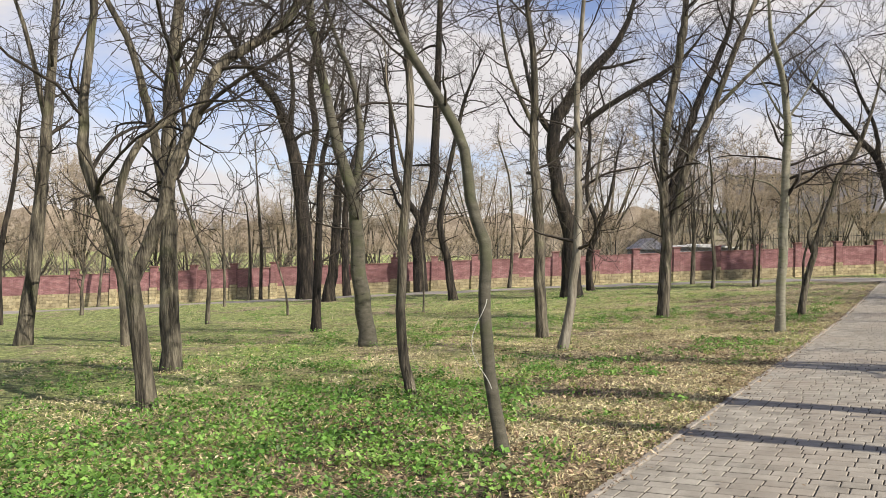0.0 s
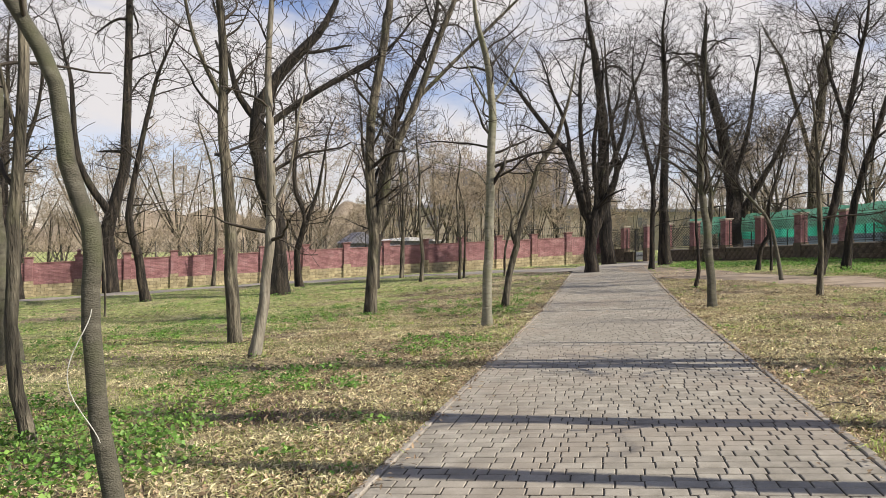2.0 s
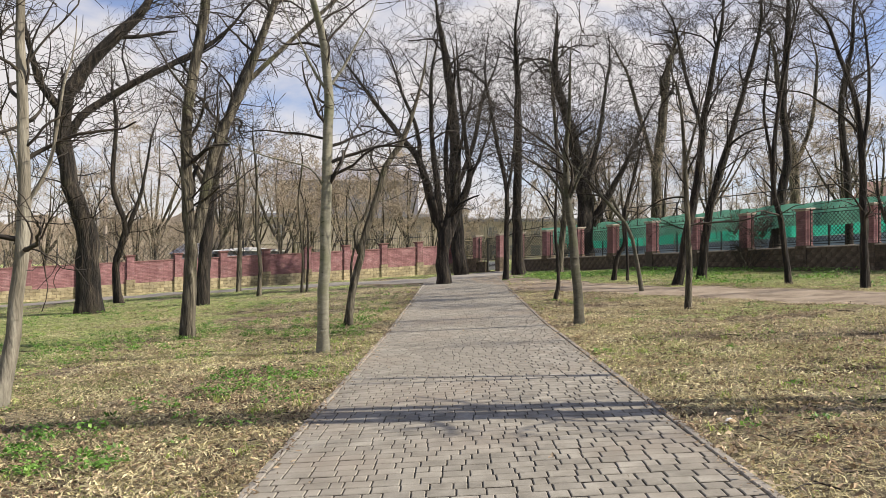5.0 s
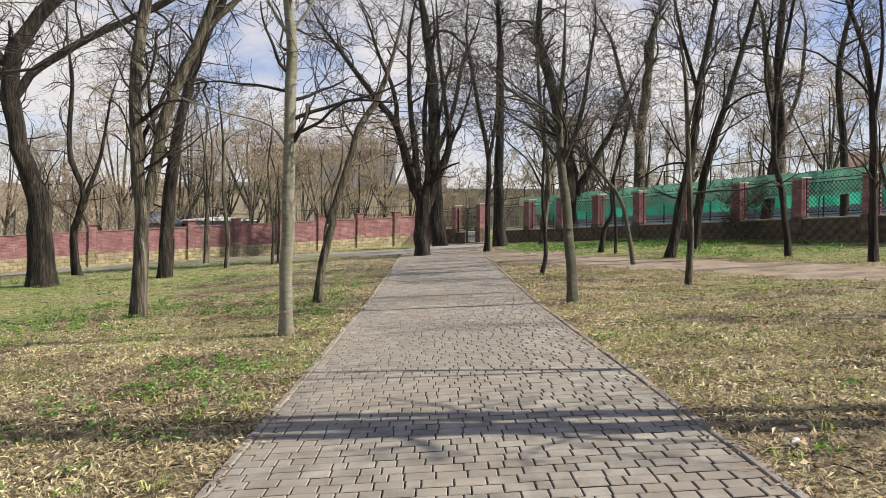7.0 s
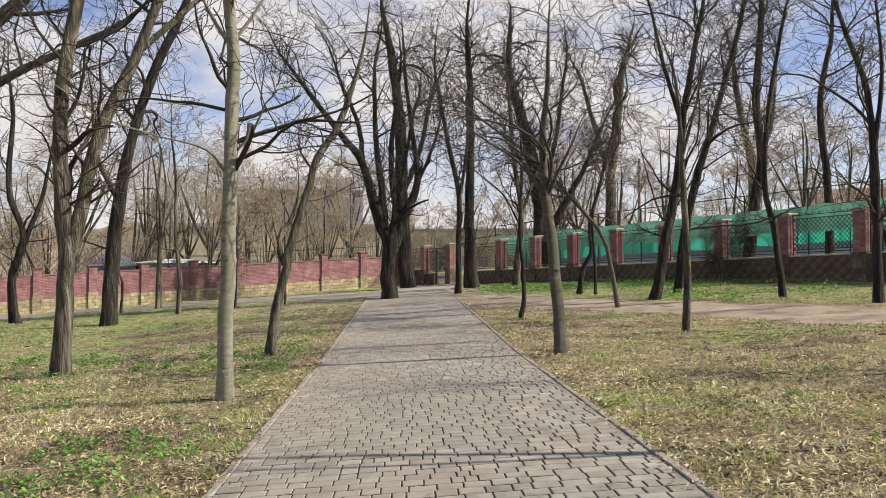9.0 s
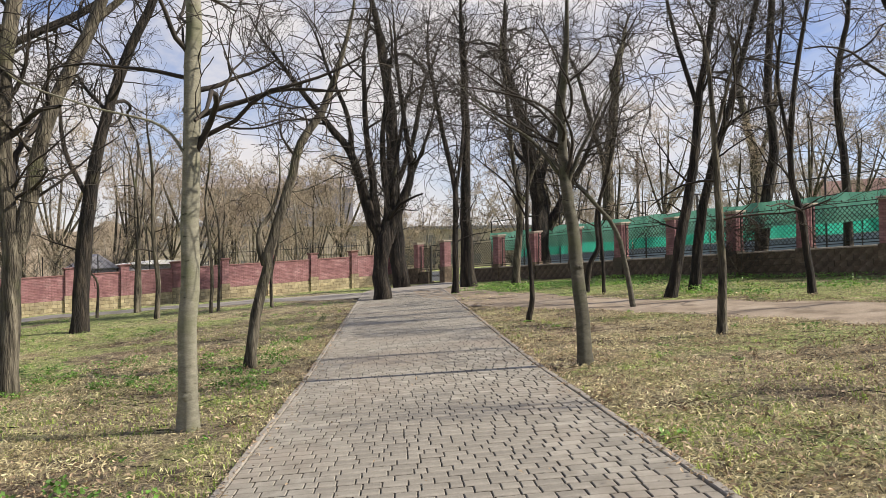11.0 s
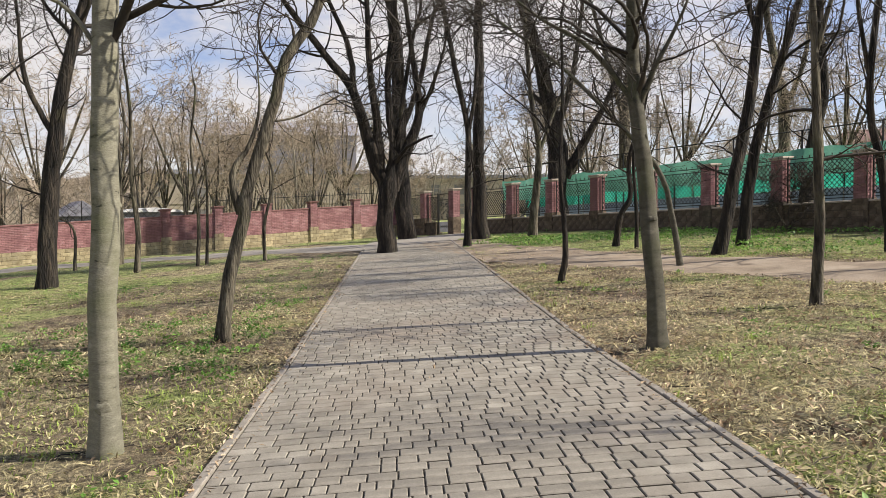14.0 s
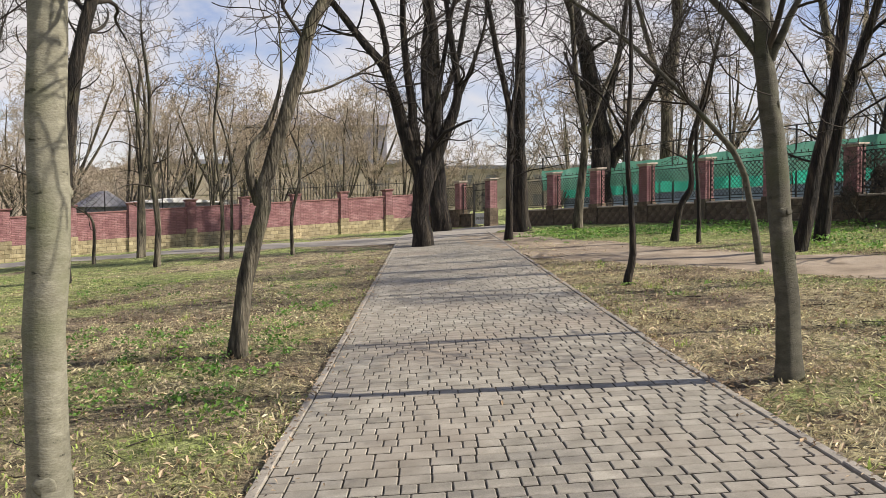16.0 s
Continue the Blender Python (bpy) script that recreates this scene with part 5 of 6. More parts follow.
def scatter_blades(name, label, mat, x, y, height, seed, lean=0.5, width=0.007, stand=1.0):
    """Grass blades: two joined quads that bend over."""
    rng = np.random.default_rng(seed)
    n = len(x)
    z = ground_z(x, y) - 0.01
    h = height * rng.uniform(0.4, 1.4, n)
    a = rng.uniform(0, 6.28, n)
    d = np.stack([np.cos(a), np.sin(a), np.zeros(n)], -1)
    s = np.stack([-np.sin(a), np.cos(a), np.zeros(n)], -1) * (width * rng.uniform(0.6, 1.4, n))[:, None]
    ln = rng.uniform(0.1, 1.0, n) * lean
    c = np.stack([x, y, z], -1)
    up = np.array([0, 0, 1.0])
    m = c + d * (h * ln * 0.35)[:, None] + up * (h * 0.6 * stand)[:, None]
    t = c + d * (h * ln * 1.2)[:, None] + up * (h * np.maximum(1 - 0.45 * ln, 0.05) * stand)[:, None]
    V = np.stack([c - s, c + s, m + s * 0.8, m - s * 0.8, t + s * 0.2, t - s * 0.2], 1).reshape(-1, 3)
    b = np.arange(n)[:, None] * 6
    F = np.concatenate([b + np.array([0, 1, 2, 3]), b + np.array([3, 2, 4, 5])], 0)
    return tagged(new(name, mesh_of(name, V, F, mat)), label, "grass", kind="stuff")


def clumps(rng, n, reach, per, keep, x0=-14, x1=29, y0=1, y1=50):
    """Places in clumps: centres kept where keep(x, y) holds, members round them."""
    x, y = sown(rng, n, x0, x1, y0, y1)
    ok = keep(x, y)
    x, y = x[ok], y[ok]
    r = reach * np.sqrt(rng.uniform(0, 1, (len(x), per))) * rng.uniform(0.5, 1.3, (len(x), 1))
    a = rng.uniform(0, 6.28, (len(x), per))
    X, Y = (x[:, None] + r * np.cos(a)).ravel(), (y[:, None] + r * np.sin(a)).ravel()
    ok = open_ground(X, Y)
    return X[ok], Y[ok]


def lawn_cover():
    rng = np.random.default_rng(21)
    left = lambda x, y: across(x, y) < LEFT_Q
    # dry leaves, thickest beside the paving
    x, y = sown(rng, 170000, -16, 29.5, 1, 53)
    q = across(x, y)
    edge = np.exp(-np.maximum(LEFT_Q - q, q - RIGHT_Q) / 2.2)
    p = patchy(x, y, 0.55, 4)
    ok = p + 0.28 * edge + 0.2 * (q > 0) - 0.1 * (q < LEFT_Q - 5) + rng.normal(0, 0.11, len(x)) > 0.54
    scatter_leaves("fallen_leaves", "brown curled dry leaves strewn over the lawn", LEAF_DRY, x[ok], y[ok], 0.056, 0.55, 0.032, 31, 0.25, 0.4, 0.55)
    # straw-coloured dead grass lying flat
    x, y = sown(rng, 200000, -16, 29.5, 1, 53)
    ok = 1.5 * (patchy(x, y, 0.7, 9) - 0.5) + 0.5 + rng.normal(0, 0.14, len(x)) > 0.5
    scatter_blades("dead_grass", "matted straw-coloured dead grass on the lawn", GRASS_DRY, x[ok], y[ok], 0.09, 32, 2.0, 0.0055, 0.5)
    # curled straw and leaf stalks, lying loose and thick
    x, y = sown(rng, 520000, -16, 29.5, 1, 53)
    q = across(x, y)
    ok = 1.3 * (patchy(x, y, 0.8, 61) - 0.5) + 0.5 - 0.05 * (q > 0) - 0.12 * (q < LEFT_Q - 5) + rng.normal(0, 0.12, len(x)) > 0.47
    scatter_leaves("straw_litter", "loose pale straw and curled leaf litter over the soil", STRAW, x[ok], y[ok], 0.062, 0.55, 0.04, 62, 0.16, 0.22, 0.5)
    # green grass
    x, y = sown(rng, 170000, -16, 29.5, 1, 53)
    q = across(x, y)
    rim = np.exp(-np.maximum(LEFT_Q - q, q - RIGHT_Q) / 0.3)
    ok = 1.5 * (patchy(x, y, 0.5, 15) - 0.5) + 0.46 + 0.16 * (q < LEFT_Q - 2.5) + 0.2 * (x > 22) - 0.06 * ((q > 0) & (x < 22)) + 0.1 * rim + rng.normal(0, 0.1, len(x)) > 0.6
    scatter_blades("spring_grass", "short green spring grass in patches", GRASS, x[ok], y[ok], 0.055, 33, 1.4, 0.006)
    # tufts
    X, Y = clumps(rng, 1600, 0.12, 18, lambda x, y: rng.uniform(0, 1, len(x)) < 0.4)
    scatter_blades("grass_tufts", "taller green grass tufts in the lawn", GRASS, X, Y, 0.09, 34, 1.3, 0.006)
    # low broad-leaved herbs, in drifts on the near lawn
    drift = lambda x, y: left(x, y) & (patchy(x, y, 0.42, 8) + 0.2 * np.exp(-((x + 3) ** 2 + (y - 8) ** 2) / 30) + 0.07 * rng.normal(0, 1, len(x)) > 0.52) & (across(x, y) < LEFT_Q - 0.5)
    X, Y = clumps(rng, 9500, 0.17, 26, drift)
    scatter_leaves("herb_patch", "low broad-leaved green weeds in drifts on the lawn", HERB, X, Y, 0.045, 0.5, 0.12, 35, 0.12, 0.75)
    X, Y = clumps(rng, 2600, 0.13, 22, lambda x, y: (rng.uniform(0, 1, len(x)) < 0.1) | ((x > 22.3) & (rng.uniform(0, 1, len(x)) < 0.95)))
    scatter_leaves("weed_rosettes", "small green weed rosettes among dry leaves", HERB, X, Y, 0.05, 0.45, 0.07, 36, 0.12, 0.7)
    # the same herbs thick before the first trees
    n = 26000
    X, Y = rng.uniform(-7, 1.5, n), rng.uniform(4.2, 12, n)
    ok = open_ground(X, Y) & (across(X, Y) < LEFT_Q - 0.7) & (patchy(X, Y, 0.6, 41) + 0.25 * np.clip((-0.5 - X) / 4, -0.5, 0.6) + rng.normal(0, 0.07, n) > 0.58)
    scatter_leaves("herb_carpet", "dense carpet of broad-leaved green weeds below the trees", HERB, X[ok], Y[ok], 0.05, 0.5, 0.17, 37, 0.12, 0.8)
    # lush weeds along the foot of the plinth wall
    n = 28000
    X, Y = rng.uniform(23.2, 29.7, n), rng.uniform(10, 41, n)
    ok = open_ground(X, Y) & (1.4 * (patchy(X, Y, 0.5, 52) - 0.5) + 0.5 + 0.1 * np.exp(-((X - 28) ** 2 + (Y - 28) ** 2) / 12) - 0.012 * np.maximum(Y - 33, 0) + rng.normal(0, 0.1, n) > 0.56)
    scatter_leaves("wall_weeds", "lush yellow-green weeds along the foot of the plinth wall", HERB, X[ok], Y[ok], 0.075, 0.5, 0.16, 38, 0.12, 0.7)
    # leaves blown against the kerbs and a few on the paving
    n = 2600
    s = 3 + 36 * rng.beta(1.0, 1.6, n)
    q = np.where(rng.uniform(0, 1, n) < 0.5, LEFT_Q - 0.1 + np.abs(rng.normal(0, 0.1, n)), RIGHT_Q + 0.1 - np.abs(rng.normal(0, 0.1, n)))
    few = rng.uniform(0, 1, n) < 0.04
    q = np.where(few, rng.uniform(LEFT_Q, RIGHT_Q, n), q)
    x, y = along(s, q)
    scatter_leaves("kerb_leaves", "dry leaves blown against the kerbs of the walk", LEAF_DRY, x, y, 0.045, 0.4, 0.02, 39, 0.2, 0.45)
    o = bpy.data.objects["kerb_leaves"]
    o.location.z = 0.026
    # twigs on the ground
    x, y = sown(rng, 2600, -12, 29, 1, 48)
    a = rng.uniform(0, 6.28, len(x))
    L = rng.uniform(0.08, 0.4, len(x))
    z = ground_z(x, y)
    d = np.stack([np.cos(a), np.sin(a), np.zeros(len(x))], -1)
    p0 = np.stack([x, y, z + 0.012], -1)
    pts = np.stack([p0, p0 + d * (L * 0.5)[:, None] + rng.normal(0, 0.012, p0.shape), p0 + d * L[:, None]], 1)
    pts[:, 1:, 2] = np.maximum(pts[:, 1:, 2], z[:, None] + 0.008)
    V, F = tubes(pts, np.repeat(rng.uniform(0.002, 0.006, len(x))[:, None], 3, 1), 4)
    tagged(new("fallen_twigs", mesh_of("fallen_twigs", V, F, TWIG)), "thin fallen twigs scattered on the lawn", "twigs", kind="stuff")


lawn_cover()

# ---- the gate ----


def scroll(cy, cz, r, turns, flip, x, thick=0.015):
    """A flat iron spiral in the gate's plane."""
    n = 18
    pts, rad = [], []
    for k in range(n):
        f = k / (n - 1)
        a, rr = f * turns * 6.28, r * (1 - 0.8 * f)
        pts.append((x, cy + flip * rr * math.cos(a), cz + rr * math.sin(a)))
    return tubes(np.array([pts]), np.full((1, n), thick), 5)


def iron_gate():
    x, y0, y1, z0, z1 = FENCE_X, 48.5, 49.72, 0.5, 2.55
    g = tagged(new("iron_gate"), "closed black wrought iron gate with scrolls and a silver-painted kick panel", "gate")
    for y in (y0, y1):
        boxed("stile", (x - 0.025, x + 0.025, y - 0.025, y + 0.025, z0, z1), IRON, g)
    for z in (z0, z0 + 0.72, z1 - 0.3, z1):
        boxed("rail", (x - 0.02, x + 0.02, y0 + 0.025, y1 - 0.025, z - 0.02, z + 0.02), IRON, g)
    n = 12
    for k in range(1, n):
        y = y0 + (y1 - y0) * k / n
        part("bar", bar(bmesh.new(), (x, y, z0 + 0.74), (x, y, z1 - 0.02), 0.014), IRON, g)
        part("spear", bar(bmesh.new(), (x, y, z1 + 0.02), (x, y, z1 + 0.14), 0.01), IRON, g)
    ym = (y0 + y1) / 2
    for cy, cz, r, fl in ((ym - 0.22, 1.6, 0.2, 1), (ym + 0.22, 1.6, 0.2, -1), (ym - 0.22, 2.0, 0.18, -1), (ym + 0.22, 2.0, 0.18, 1), (ym - 0.25, 1.35, 0.1, 1), (ym + 0.25, 1.35, 0.1, -1)):
        v, f = scroll(cy, cz, r, 1.7, fl, x - 0.02)
        o = new("scroll", mesh_of("scroll", v, f, IRON, True))
        o.parent = g
    kick = boxed("kick_panel", (x - 0.03, x - 0.012, y0 + 0.12, y1 - 0.12, z0 + 0.1, z0 + 0.62), SILVER, g, "silver-painted cast panel", 0.005)
    for k in range(5):
        v, f = scroll(y0 + 0.24 + k * 0.185, z0 + 0.36, 0.085, 1.4, 1 if k % 2 else -1, x - 0.04, 0.01)
        o = new("ornament", mesh_of("ornament", v, f, IRON, True))
        o.parent = kick


iron_gate()

# ---- the sports court behind the iron fence ----


def court():
    x = 33.0
    fence = tagged(new("court_fence"), "tall dark steel court fence hung with faded green sheeting", "fence")
    ys = np.arange(30.8 - 2.88 * 10, 48.3, 2.88)
    for y in ys:
        part("post", bar(bmesh.new(), (x, y, 0.1), (x, y, 3.66), 0.035, 8), IRON, fence)
    for z in (3.64, 2.2):
        part("rail", bar(bmesh.new(), (x, ys[0], z), (x, ys[-1], z), 0.02, 6), IRON, fence)
    rng = np.random.default_rng(8)
    Y = np.arange(ys[0], ys[-1], 0.15)
    rows = []
    for f in np.linspace(0, 1, 9):
        top = 2.98 + 0.025 * np.sin(Y * 2.13) + 0.02 * np.sin(Y * 5.1 + 1)
        low = 2.0 + 0.04 * np.sin(Y * 1.7 + 2)
        X = x - 0.06 + 0.035 * np.sin(Y * 3.3 + f * 4) + 0.02 * np.sin(Y * 9 + f * 7)
        rows.append(np.stack([X, Y, low + (top - low) * f], -1))
    V = np.stack(rows, 0).reshape(-1, 3)
    n = len(Y)
    i = (np.arange(8)[:, None] * n + np.arange(n - 1)[None]).ravel()
    F = np.stack([i, i + 1, i + n + 1, i + n], -1)
    o = new("sheeting", mesh_of("sheeting", V, F, NETTING_OLD, True))
    o.parent = fence
    o["label"] = "faded sagging green sheeting"
    far = tagged(new("court_net"), "bright turquoise-green windbreak net above pale boards", "net")
    xs = 44.0
    yy = np.arange(6.0, 62.0, 3.0)
    for k, y in enumerate(yy[:-1]):
        bm = bmesh.new()
        bmesh.ops.create_grid(bm, x_segments=12, y_segments=5, size=0.5, matrix=Matrix.Translation((xs, y + 1.5, 1.95)) @ Matrix.Rotation(radians(90), 4, "Y") @ Matrix.Diagonal((0.8, 2.96, 1, 1)))
        for v in bm.verts:
            v.co.x += 0.05 * math.sin(v.co.y * 4 + v.co.z * 3 + k)
        part("net_bay", bm, NETTING, far, smooth=True)
        boxed("board", (xs - 0.03, xs + 0.03, y + 0.05, y + 2.95, 0.35, 1.52), PANEL_BLUE, far)
        part("post", bar(bmesh.new(), (xs + 0.06, y, 0.3), (xs + 0.06, y, 2.5), 0.04, 8), IRON, far)


court()

# ---- behind the brick wall ----


def mesh_fence():
    """A wire mesh fence and a run of pickets that stand behind the brick wall."""
    f = tagged(new("wire_mesh_fence"), "dark diamond wire mesh fence on thin posts behind the wall", "fence")
    y, z0, z1 = 56.2, 1.6, 3.25
    V, F = [], []
    hgt = z1 - z0
    for sign in (1, -1):
        for o in np.arange(-46, 18, 0.3):
            a = (o, y + 0.004 * sign, z0)
            b = (o + sign * hgt, y + 0.004 * sign, z1)
            k = len(V)
            t = 0.011
            V += [(a[0] - t, a[1], a[2]), (a[0] + t, a[1], a[2]), (b[0] + t, b[1], b[2]), (b[0] - t, b[1], b[2])]
            F.append((k, k + 1, k + 2, k + 3))
    o = new("wire_mesh", mesh_of("wire_mesh", np.array(V), np.array(F), IRON))
    o.parent = f
    o["kind"] = "stuff"
    for x in np.arange(-46, 19, 2.6):
        part("post", bar(bmesh.new(), (x, y + 0.04, 0.3), (x, y + 0.04, z1 + 0.06), 0.03, 6), IRON, f)
    p = tagged(new("picket_fence"), "dark iron picket fence with thin uprights behind the wall", "fence")
    for x in np.arange(19.2, 29.6, 0.17):
        part("picket", bar(bmesh.new(), (x, y, 0.5), (x, y, 3.25 + 0.08 * math.sin(x * 3)), 0.013, 5), IRON, p)
    for z in (1.3, 3.0):
        part("rail", bar(bmesh.new(), (19.1, y, z), (29.6, y, z), 0.018, 5), IRON, p)


mesh_fence()


def shed(x0, x1, y0, y1, z, ridge, wall, roof, label):
    s = tagged(new("shed"), label, "shed")
    boxed("wall", (x0, x1, y0, y1, 0.3, z), wall, s)
    bm = bmesh.new()
    v = [bm.verts.new(c) for c in ((x0 - 0.2, y0 - 0.2, z), (x1 + 0.2, y0 - 0.2, z), (x1 + 0.2, y1, z), (x0 - 0.2, y1, z), ((x0 + x1) / 2, y0 - 0.2, z + ridge), ((x0 + x1) / 2, y1, z + ridge))]
    for f in ((0, 1, 4), (2, 3, 5), (0, 4, 5, 3), (1, 2, 5, 4), (0, 3, 2, 1)):
        bm.faces.new([v[i] for i in f])
    part("roof", bm, roof, s)


shed(15.6, 20.0, 58.5, 62, 2.75, 0.25, WALL_GREY, WHITE_PAINT, "low shed with a bright white roof behind the wall")
shed(13.4, 15.4, 59.5, 63, 2.7, 0.8, WALL_GREY, ROOF_GREY, "small shed with a grey pitched roof behind the wall")


def building(name, label, centre, yaw, width, depth, storeys, first, wall, roof, cols, ridge=0.0, height=3.0, frames=True):
    """A block with rows of windows on its front, each with frame, glass and sill, and a roof."""
    b = tagged(new(name), label, "building")
    b.matrix_world = pose(centre[0], centre[1], 0.2, 0, 0, yaw)
    H = first + storeys * height
    boxed("wall", (-width / 2, width / 2, 0, depth, 0, H), wall, b)
    bm = bmesh.new()
    if ridge:
        w, d = width / 2 + 0.5, depth
        v = [bm.verts.new(c) for c in ((-w, -0.5, H), (w, -0.5, H), (w, d + 0.5, H), (-w, d + 0.5, H), (-w, d / 2, H + ridge), (w, d / 2, H + ridge))]
        for f in ((0, 1, 5, 4), (2, 3, 4, 5), (3, 0, 4), (1, 2, 5), (0, 3, 2, 1)):
            bm.faces.new([v[i] for i in f])
    else:
        box(bm, -width / 2 - 0.4, width / 2 + 0.4, -0.4, depth + 0.4, H, H + 0.5)
    part("roof", bm, roof, b)
    step = width / cols
    for s in range(storeys):
        boxed("string_course", (-width / 2, width / 2, -0.06, -0.004, first + s * height - 0.35, first + s * height - 0.2), wall, b)
        for c in range(cols):
            x, z = -width / 2 + (c + 0.5) * step, first + s * height + 0.5
            ww, hh = min(1.5, step * 0.5), height * 0.52
            win = boxed("window", (x - ww / 2, x + ww / 2, -0.03, -0.005, z, z + hh), PANE_HAZED, b)
            bm = bmesh.new()
            for dims in ((x - ww / 2 - 0.08, x - ww / 2, z - 0.08, z + hh + 0.08), (x + ww / 2, x + ww / 2 + 0.08, z - 0.08, z + hh + 0.08), (x - 0.04, x + 0.04, z, z + hh),
                         (x - ww / 2, x + ww / 2, z + hh, z + hh + 0.08), (x - ww / 2, x + ww / 2, z + hh * 0.62, z + hh * 0.62 + 0.07), (x - ww / 2, x + ww / 2, z - 0.08, z)):
                box(bm, dims[0], dims[1], -0.07, -0.032, dims[2], dims[3])
            # frames duller than white, part of the haze put into the colours
            part("frame", bm, CAPSTONE, win)
    return b


building("apartment_building", "long beige apartment block several storeys high beyond the trees", (78, 122), -33, 50, 12, 2, 0.6, WALL_CREAM, ROOF_GREY, 14)
building("office_building", "tall grey-violet block with a low pitched roof far behind the trees", (62, 150), -24, 26, 14, 5, 1.5, WALL_GREY, ROOF_GREY, 8, 3.0)
building("house", "cream two-storey house with white windows behind the brick wall", (43, 104), -20, 30, 9, 2, 1.0, WALL_CREAM, ROOF_GREY, 7)
building("house", "low house with a weathered red roof beyond the court", (72, 40), -70, 24, 9, 1, 0.8, WALL_CREAM, ROOF_RED, 6, 2.6)


def pole(x, y, h, label):
    p = tagged(new("utility_pole"), label, "pole")
    bm = bmesh.new()
    z = float(slope(x, y))
    bmesh.ops.create_cone(bm, cap_ends=True, segments=10, radius1=0.16, radius2=0.1, depth=h, matrix=Matrix.Translation((x, y, z + h / 2 - 0.1)))
    part("shaft", bm, CAPSTONE, p, smooth=True)
    boxed("cap", (x - 0.12, x + 0.12, y - 0.12, y + 0.12, z + h - 0.14, z + h - 0.08), CAPSTONE, p)


pole(50.0, 53.2, 8.2, "pale concrete utility pole beyond the court")
pole(9.2, 62.0, 6.2, "pale concrete pole standing behind the brick wall")


def hanging_wire():
    """A loose pale wire looped down the bent tree."""
    n = 22
    pts = []
    for k in range(n):
        f = k / (n - 1)
        pts.append((0.575 - 0.15 * math.sin(f * 3.1) ** 1.5 + 0.05 * f, 7.77 - 0.03 * f, 1.36 - 0.76 * f))
    v, f = tubes(np.array([pts]), np.full((1, n), 0.003), 5)
    tagged(new("loose_wire", mesh_of("loose_wire", v, f, ROPE, True)), "pale loose wire looped down beside a bent trunk", "wire")


hanging_wire()


def distant_woods():
    """Low wooded ridge on the skyline, well past the last buildings."""
    n = 400
    a = np.linspace(radians(-75), radians(110), n)
    rng = np.random.default_rng(12)
    top = 7.5 + 1.6 * np.sin(a * 9) + 0.9 * np.sin(a * 31 + 1) + 0.7 * np.sin(a * 83 + 2) + rng.normal(0, 0.45, n)
    rows = []
    for f, back in ((0.0, 0.0), (0.35, 1.0), (0.7, 4.0), (1.0, 9.0)):
        r = 175 + back + rng.normal(0, 0.5, n)
        rows.append(np.stack([r * np.sin(a), r * np.cos(a), top * f], -1))
    V = np.stack(rows, 0).reshape(-1, 3)
    i = (np.arange(3)[:, None] * n + np.arange(n - 1)[None]).ravel()
    F = np.stack([i, i + 1, i + n + 1, i + n], -1)
    tagged(new("backdrop", mesh_of("backdrop", V, F, WOODS_FAR, True)), "distant brown wooded ridge on the skyline", "woods", kind="structure")


distant_woods()


def plastic_scrap():
    """A crumpled white scrap lying on the lawn."""
    bm = bmesh.new()
    bmesh.ops.create_grid(bm, x_segments=8, y_segments=6, size=0.5, matrix=Matrix.Diagonal((0.13, 0.05, 1, 1)))
    rng = np.random.default_rng(3)
    for v in bm.verts:
        v.co.z = 0.015 + 0.016 * math.sin(v.co.x * 35) * math.cos(v.co.y * 30) + rng.normal(0, 0.004)
    bmesh.ops.solidify(bm, geom=bm.faces[:], thickness=0.002)
    o = part("plastic_scrap", bm, WHITE_PAINT, None, smooth=True)
    o.matrix_world = pose(7.9, 10.35, float(ground_z(7.9, 10.35)) + 0.012, 0, 0, 35)
    tagged(o, "crumpled white plastic scrap lying on the grass", "litter")


plastic_scrap()

# ---- the paved walk ----


def bent(s):
    """Slow wander of the courses along the walk."""
    return 0.008 * np.sin(s * 0.9) + 0.005 * np.sin(s * 2.3 + 1)


def dark_sided(me):
    """Darkens the upright paver sides with joint-sand colour, so sunlit joints still look dark."""
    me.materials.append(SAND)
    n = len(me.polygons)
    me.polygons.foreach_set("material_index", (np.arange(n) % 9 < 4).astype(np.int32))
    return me


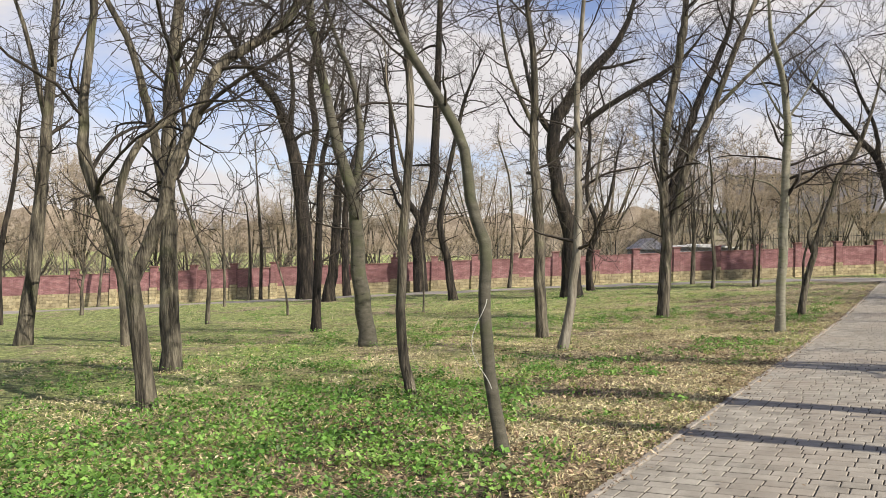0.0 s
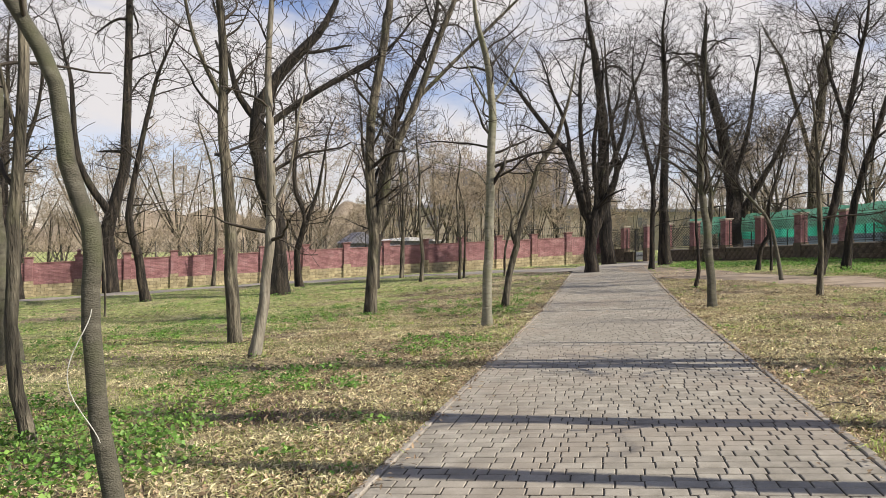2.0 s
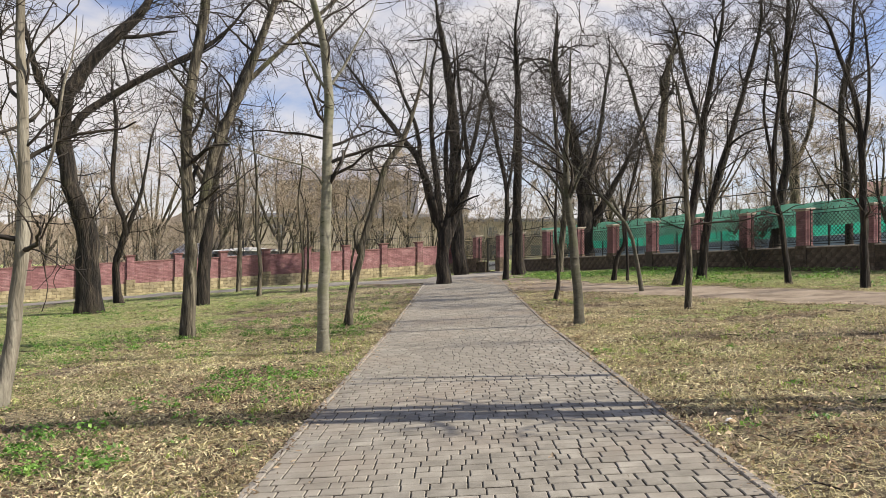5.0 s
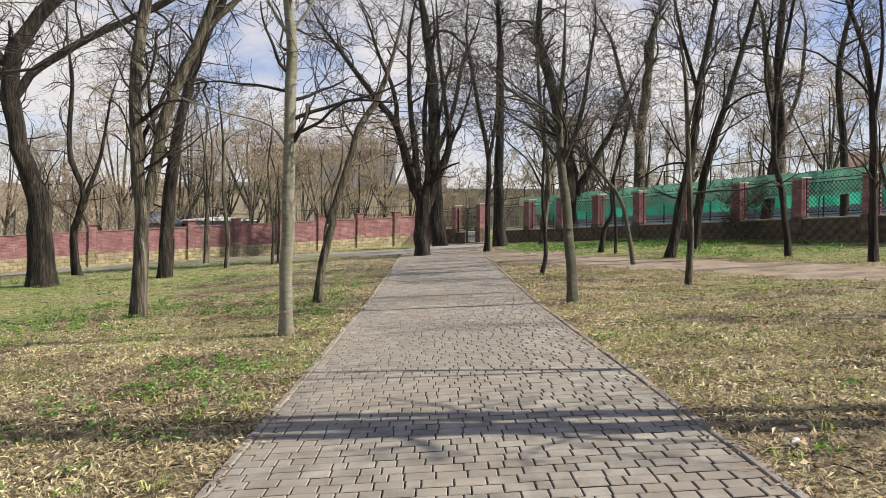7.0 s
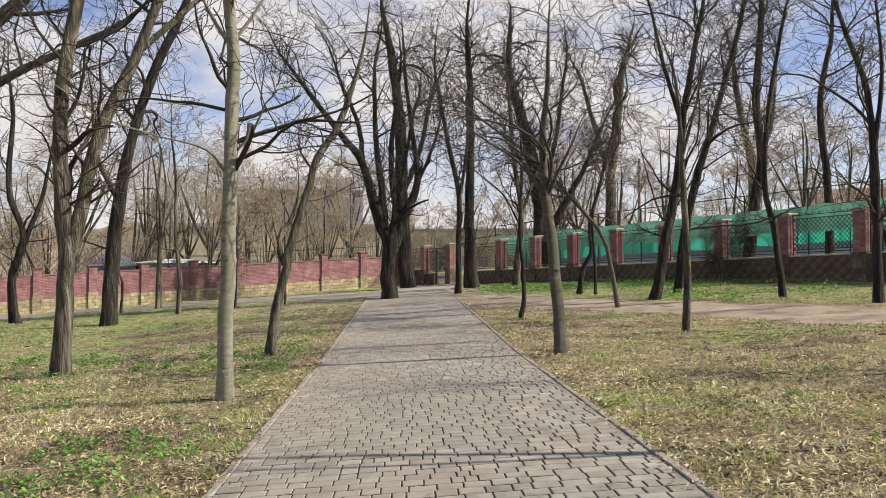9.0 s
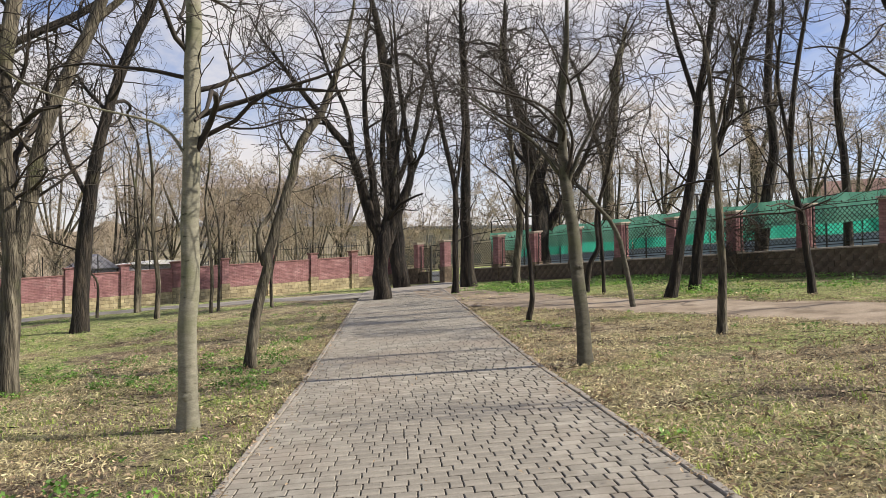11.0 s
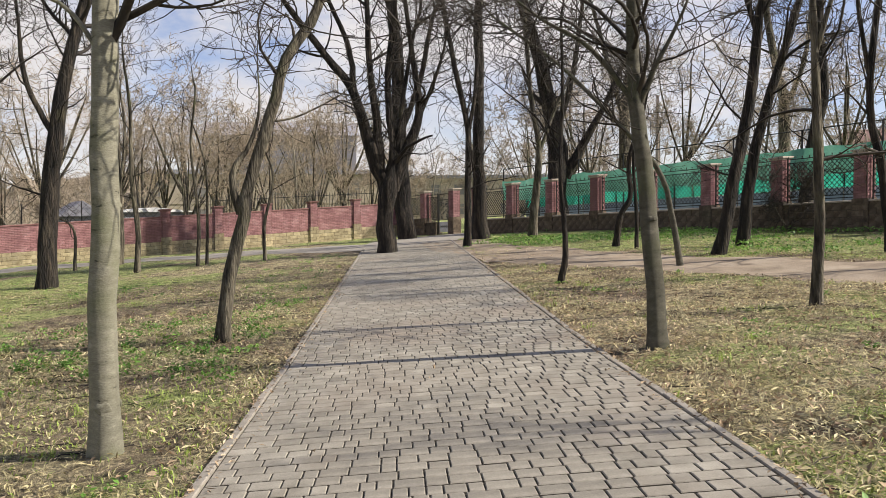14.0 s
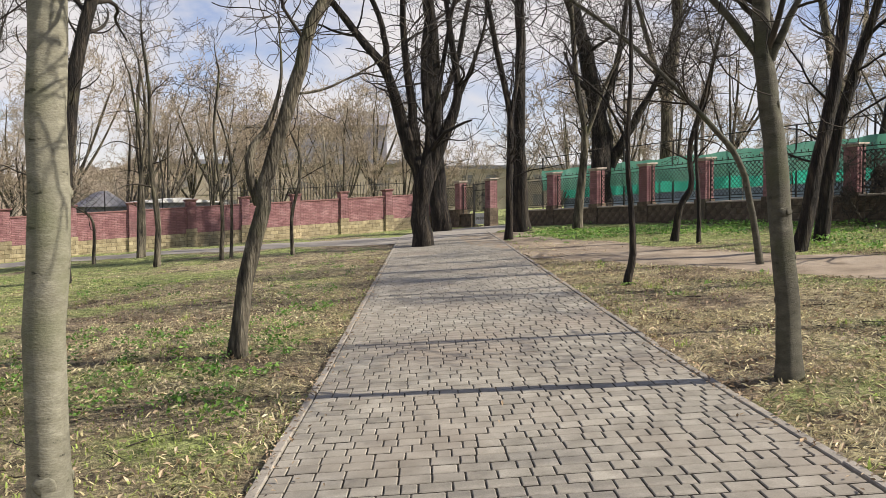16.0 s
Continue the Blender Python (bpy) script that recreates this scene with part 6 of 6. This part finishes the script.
def paved_walk():
    rng = np.random.default_rng(5)
    walk_bed = tagged(new("paved_walk"), "grey-brown concrete block paved walk with thin sandy joints", "pavement", kind="structure")
    # the bed below the joints
    S = np.arange(-14, WALK_END + 0.01, 0.5)
    V = []
    for q in (LEFT_Q - 0.02, RIGHT_Q + 0.02):
        x, y = along(S, np.full(len(S), q))
        V.append(np.stack([x, y, slope(x, y) + 0.006], -1))
    V = np.stack(V, 1).reshape(-1, 3)
    i = np.arange(len(S) - 1) * 2
    bed = new("sand_bed", mesh_of("sand_bed", V, np.stack([i, i + 1, i + 3, i + 2], -1), SAND))
    bed.parent = walk_bed
    # kerbs, one metre each
    me = {}
    for side, q in ((-1, LEFT_Q - 0.042), (1, RIGHT_Q + 0.042)):
        for s in np.arange(-8, WALK_END - 1, 1.0):
            x, y = along(s + 0.5, q)
            z = float(slope(x, y))
            if "kerb" not in me:
                bm = box(bmesh.new(), -0.035, 0.035, -0.496, 0.496, -0.1, 0.026, 0.008)
                m = bpy.data.meshes.new("kerbstone")
                bm.to_mesh(m)
                bm.free()
                m.materials.append(KERB)
                me["kerb"] = m
            k = new("kerbstone", me["kerb"])
            k.matrix_world = pose(x, y, z + 0.003 + rng.normal(0, 0.003), rng.normal(0, 0.35) + (1.1 if 24 < s < 50 else 0), rng.normal(0, 1.2), -math.degrees(math.atan2(UX, UY)) + rng.normal(0, 0.25))
            k.parent = walk_bed
    # pavers in courses across the walk, of two lengths
    row, gap = 0.162, 0.0118
    near, rest_v, rest_f = [], [], []
    shared = {}
    count = 0
    for r, s in enumerate(np.arange(-8, WALK_END, row)):
        q = LEFT_Q
        first = True
        while q < RIGHT_Q - 0.02:
            L = rng.choice([0.2, 0.2, 0.19, 0.16, 0.14, 0.1]) if not first else rng.choice([0.2, 0.15, 0.1])
            first = False
            L = min(L, RIGHT_Q - q)
            if RIGHT_Q - q - L < 0.05:
                L = RIGHT_Q - q
            h = 0.022 + rng.normal(0, 0.0009)
            yaw = rng.normal(0, 0.012)
            c, sn = math.cos(yaw), math.sin(yaw)
            mid_s, mid_q = s + row / 2, q + L / 2
            if 16.5 < s < 22.0 and count < 300 and -1.3 < mid_q < 0.5:
                key = round(L, 3)
                if key not in shared:
                    v = np.array(paver_frustum(-L / 2 + gap * 0.36, L / 2 - gap * 0.36, -row / 2 + gap * 0.75, row / 2 - gap * 0.75, 0.022))
                    shared[key] = dark_sided(mesh_of("paver", v, np.array(PAVER_FACES), PAVER))
                x, y = along(mid_s + float(bent(mid_q * 3)) + rng.normal(0, 0.004), mid_q)
                p = new("paver", shared[key])
                p.matrix_world = pose(x, y, float(slope(x, y)) + h - 0.022, rng.normal(0, 0.1), rng.normal(0, 0.1), -math.degrees(math.atan2(UX, UY)) + math.degrees(yaw))
                p.parent = walk_bed
                count += 1
            else:
                v = np.array(paver_frustum(-L / 2 + gap * 0.36, L / 2 - gap * 0.36, -row / 2 + gap * 0.75, row / 2 - gap * 0.75, h))
                tilt = rng.normal(0, 0.002, 2)
                lq, ls = v[:, 0] * c - v[:, 1] * sn + mid_q, v[:, 0] * sn + v[:, 1] * c + mid_s + float(bent(mid_q * 3)) + rng.normal(0, 0.004)
                x, y = along(ls, lq)
                z = slope(x, y) + v[:, 2] + v[:, 0] * tilt[0] + v[:, 1] * tilt[1]
                rest_f.append(np.array(PAVER_FACES) + 12 * len(rest_v))
                rest_v.append(np.stack([x, y, z], -1))
            q += L
    rest = new("pavers", dark_sided(mesh_of("pavers", np.concatenate(rest_v), np.concatenate(rest_f), PAVER)))
    rest.parent = walk_bed
    rest["kind"] = "stuff"


paved_walk()


# ---- the fall of the land ----


def fall(x, y):
    """Height that the cross fall adds at a place; level far out on both sides."""
    return math.tan(FALL) * np.clip(across(x, y), -75, 28)


def lay_on_fall():
    """Sets all that stands in the park on the cross fall: walls and paving follow it with upright faces, trees lean with it, houses only rise or sink."""
    spin = Matrix.Rotation(-FALL, 3, Vector((UX, UY, 0))).to_quaternion()
    for ob in list(bpy.data.objects):
        if ob.parent or ob.type not in ("MESH", "EMPTY") or ob.name == "backdrop":
            continue
        x, y = ob.location.x, ob.location.y
        name = ob.name.split(".")[0]
        if name in ("bare_tree", "bare_shrub"):
            ob.location.z += float(fall(x, y))
            if ob["group"] != "woods beyond the walls":
                ob.rotation_euler = (spin @ ob.rotation_euler.to_quaternion()).to_euler()
            continue
        if name in ("shed", "house", "apartment_building", "office_building", "utility_pole"):
            kids = [c for c in ob.children if c.type == "MESH"]
            corner = kids[0].data.vertices[0].co if not (x or y) else Vector((x, y, 0))
            ob.location.z += float(fall(corner.x, corner.y))
            continue
        for m in [ob] + list(ob.children_recursive):
            if m.type != "MESH":
                continue
            if m.data.users > 1 or m.location.xy.length > 0.001:
                m.location.z += float(fall(m.location.x, m.location.y))
                if m.name.split(".")[0] in ("paver", "kerbstone", "plastic_scrap"):
                    m.rotation_euler = (spin @ m.rotation_euler.to_quaternion()).to_euler()
            else:
                co = np.empty(len(m.data.vertices) * 3, np.float32)
                m.data.vertices.foreach_get("co", co)
                co = co.reshape(-1, 3)
                co[:, 2] += fall(co[:, 0], co[:, 1])
                m.data.vertices.foreach_set("co", co.ravel())
                m.data.update()


lay_on_fall()
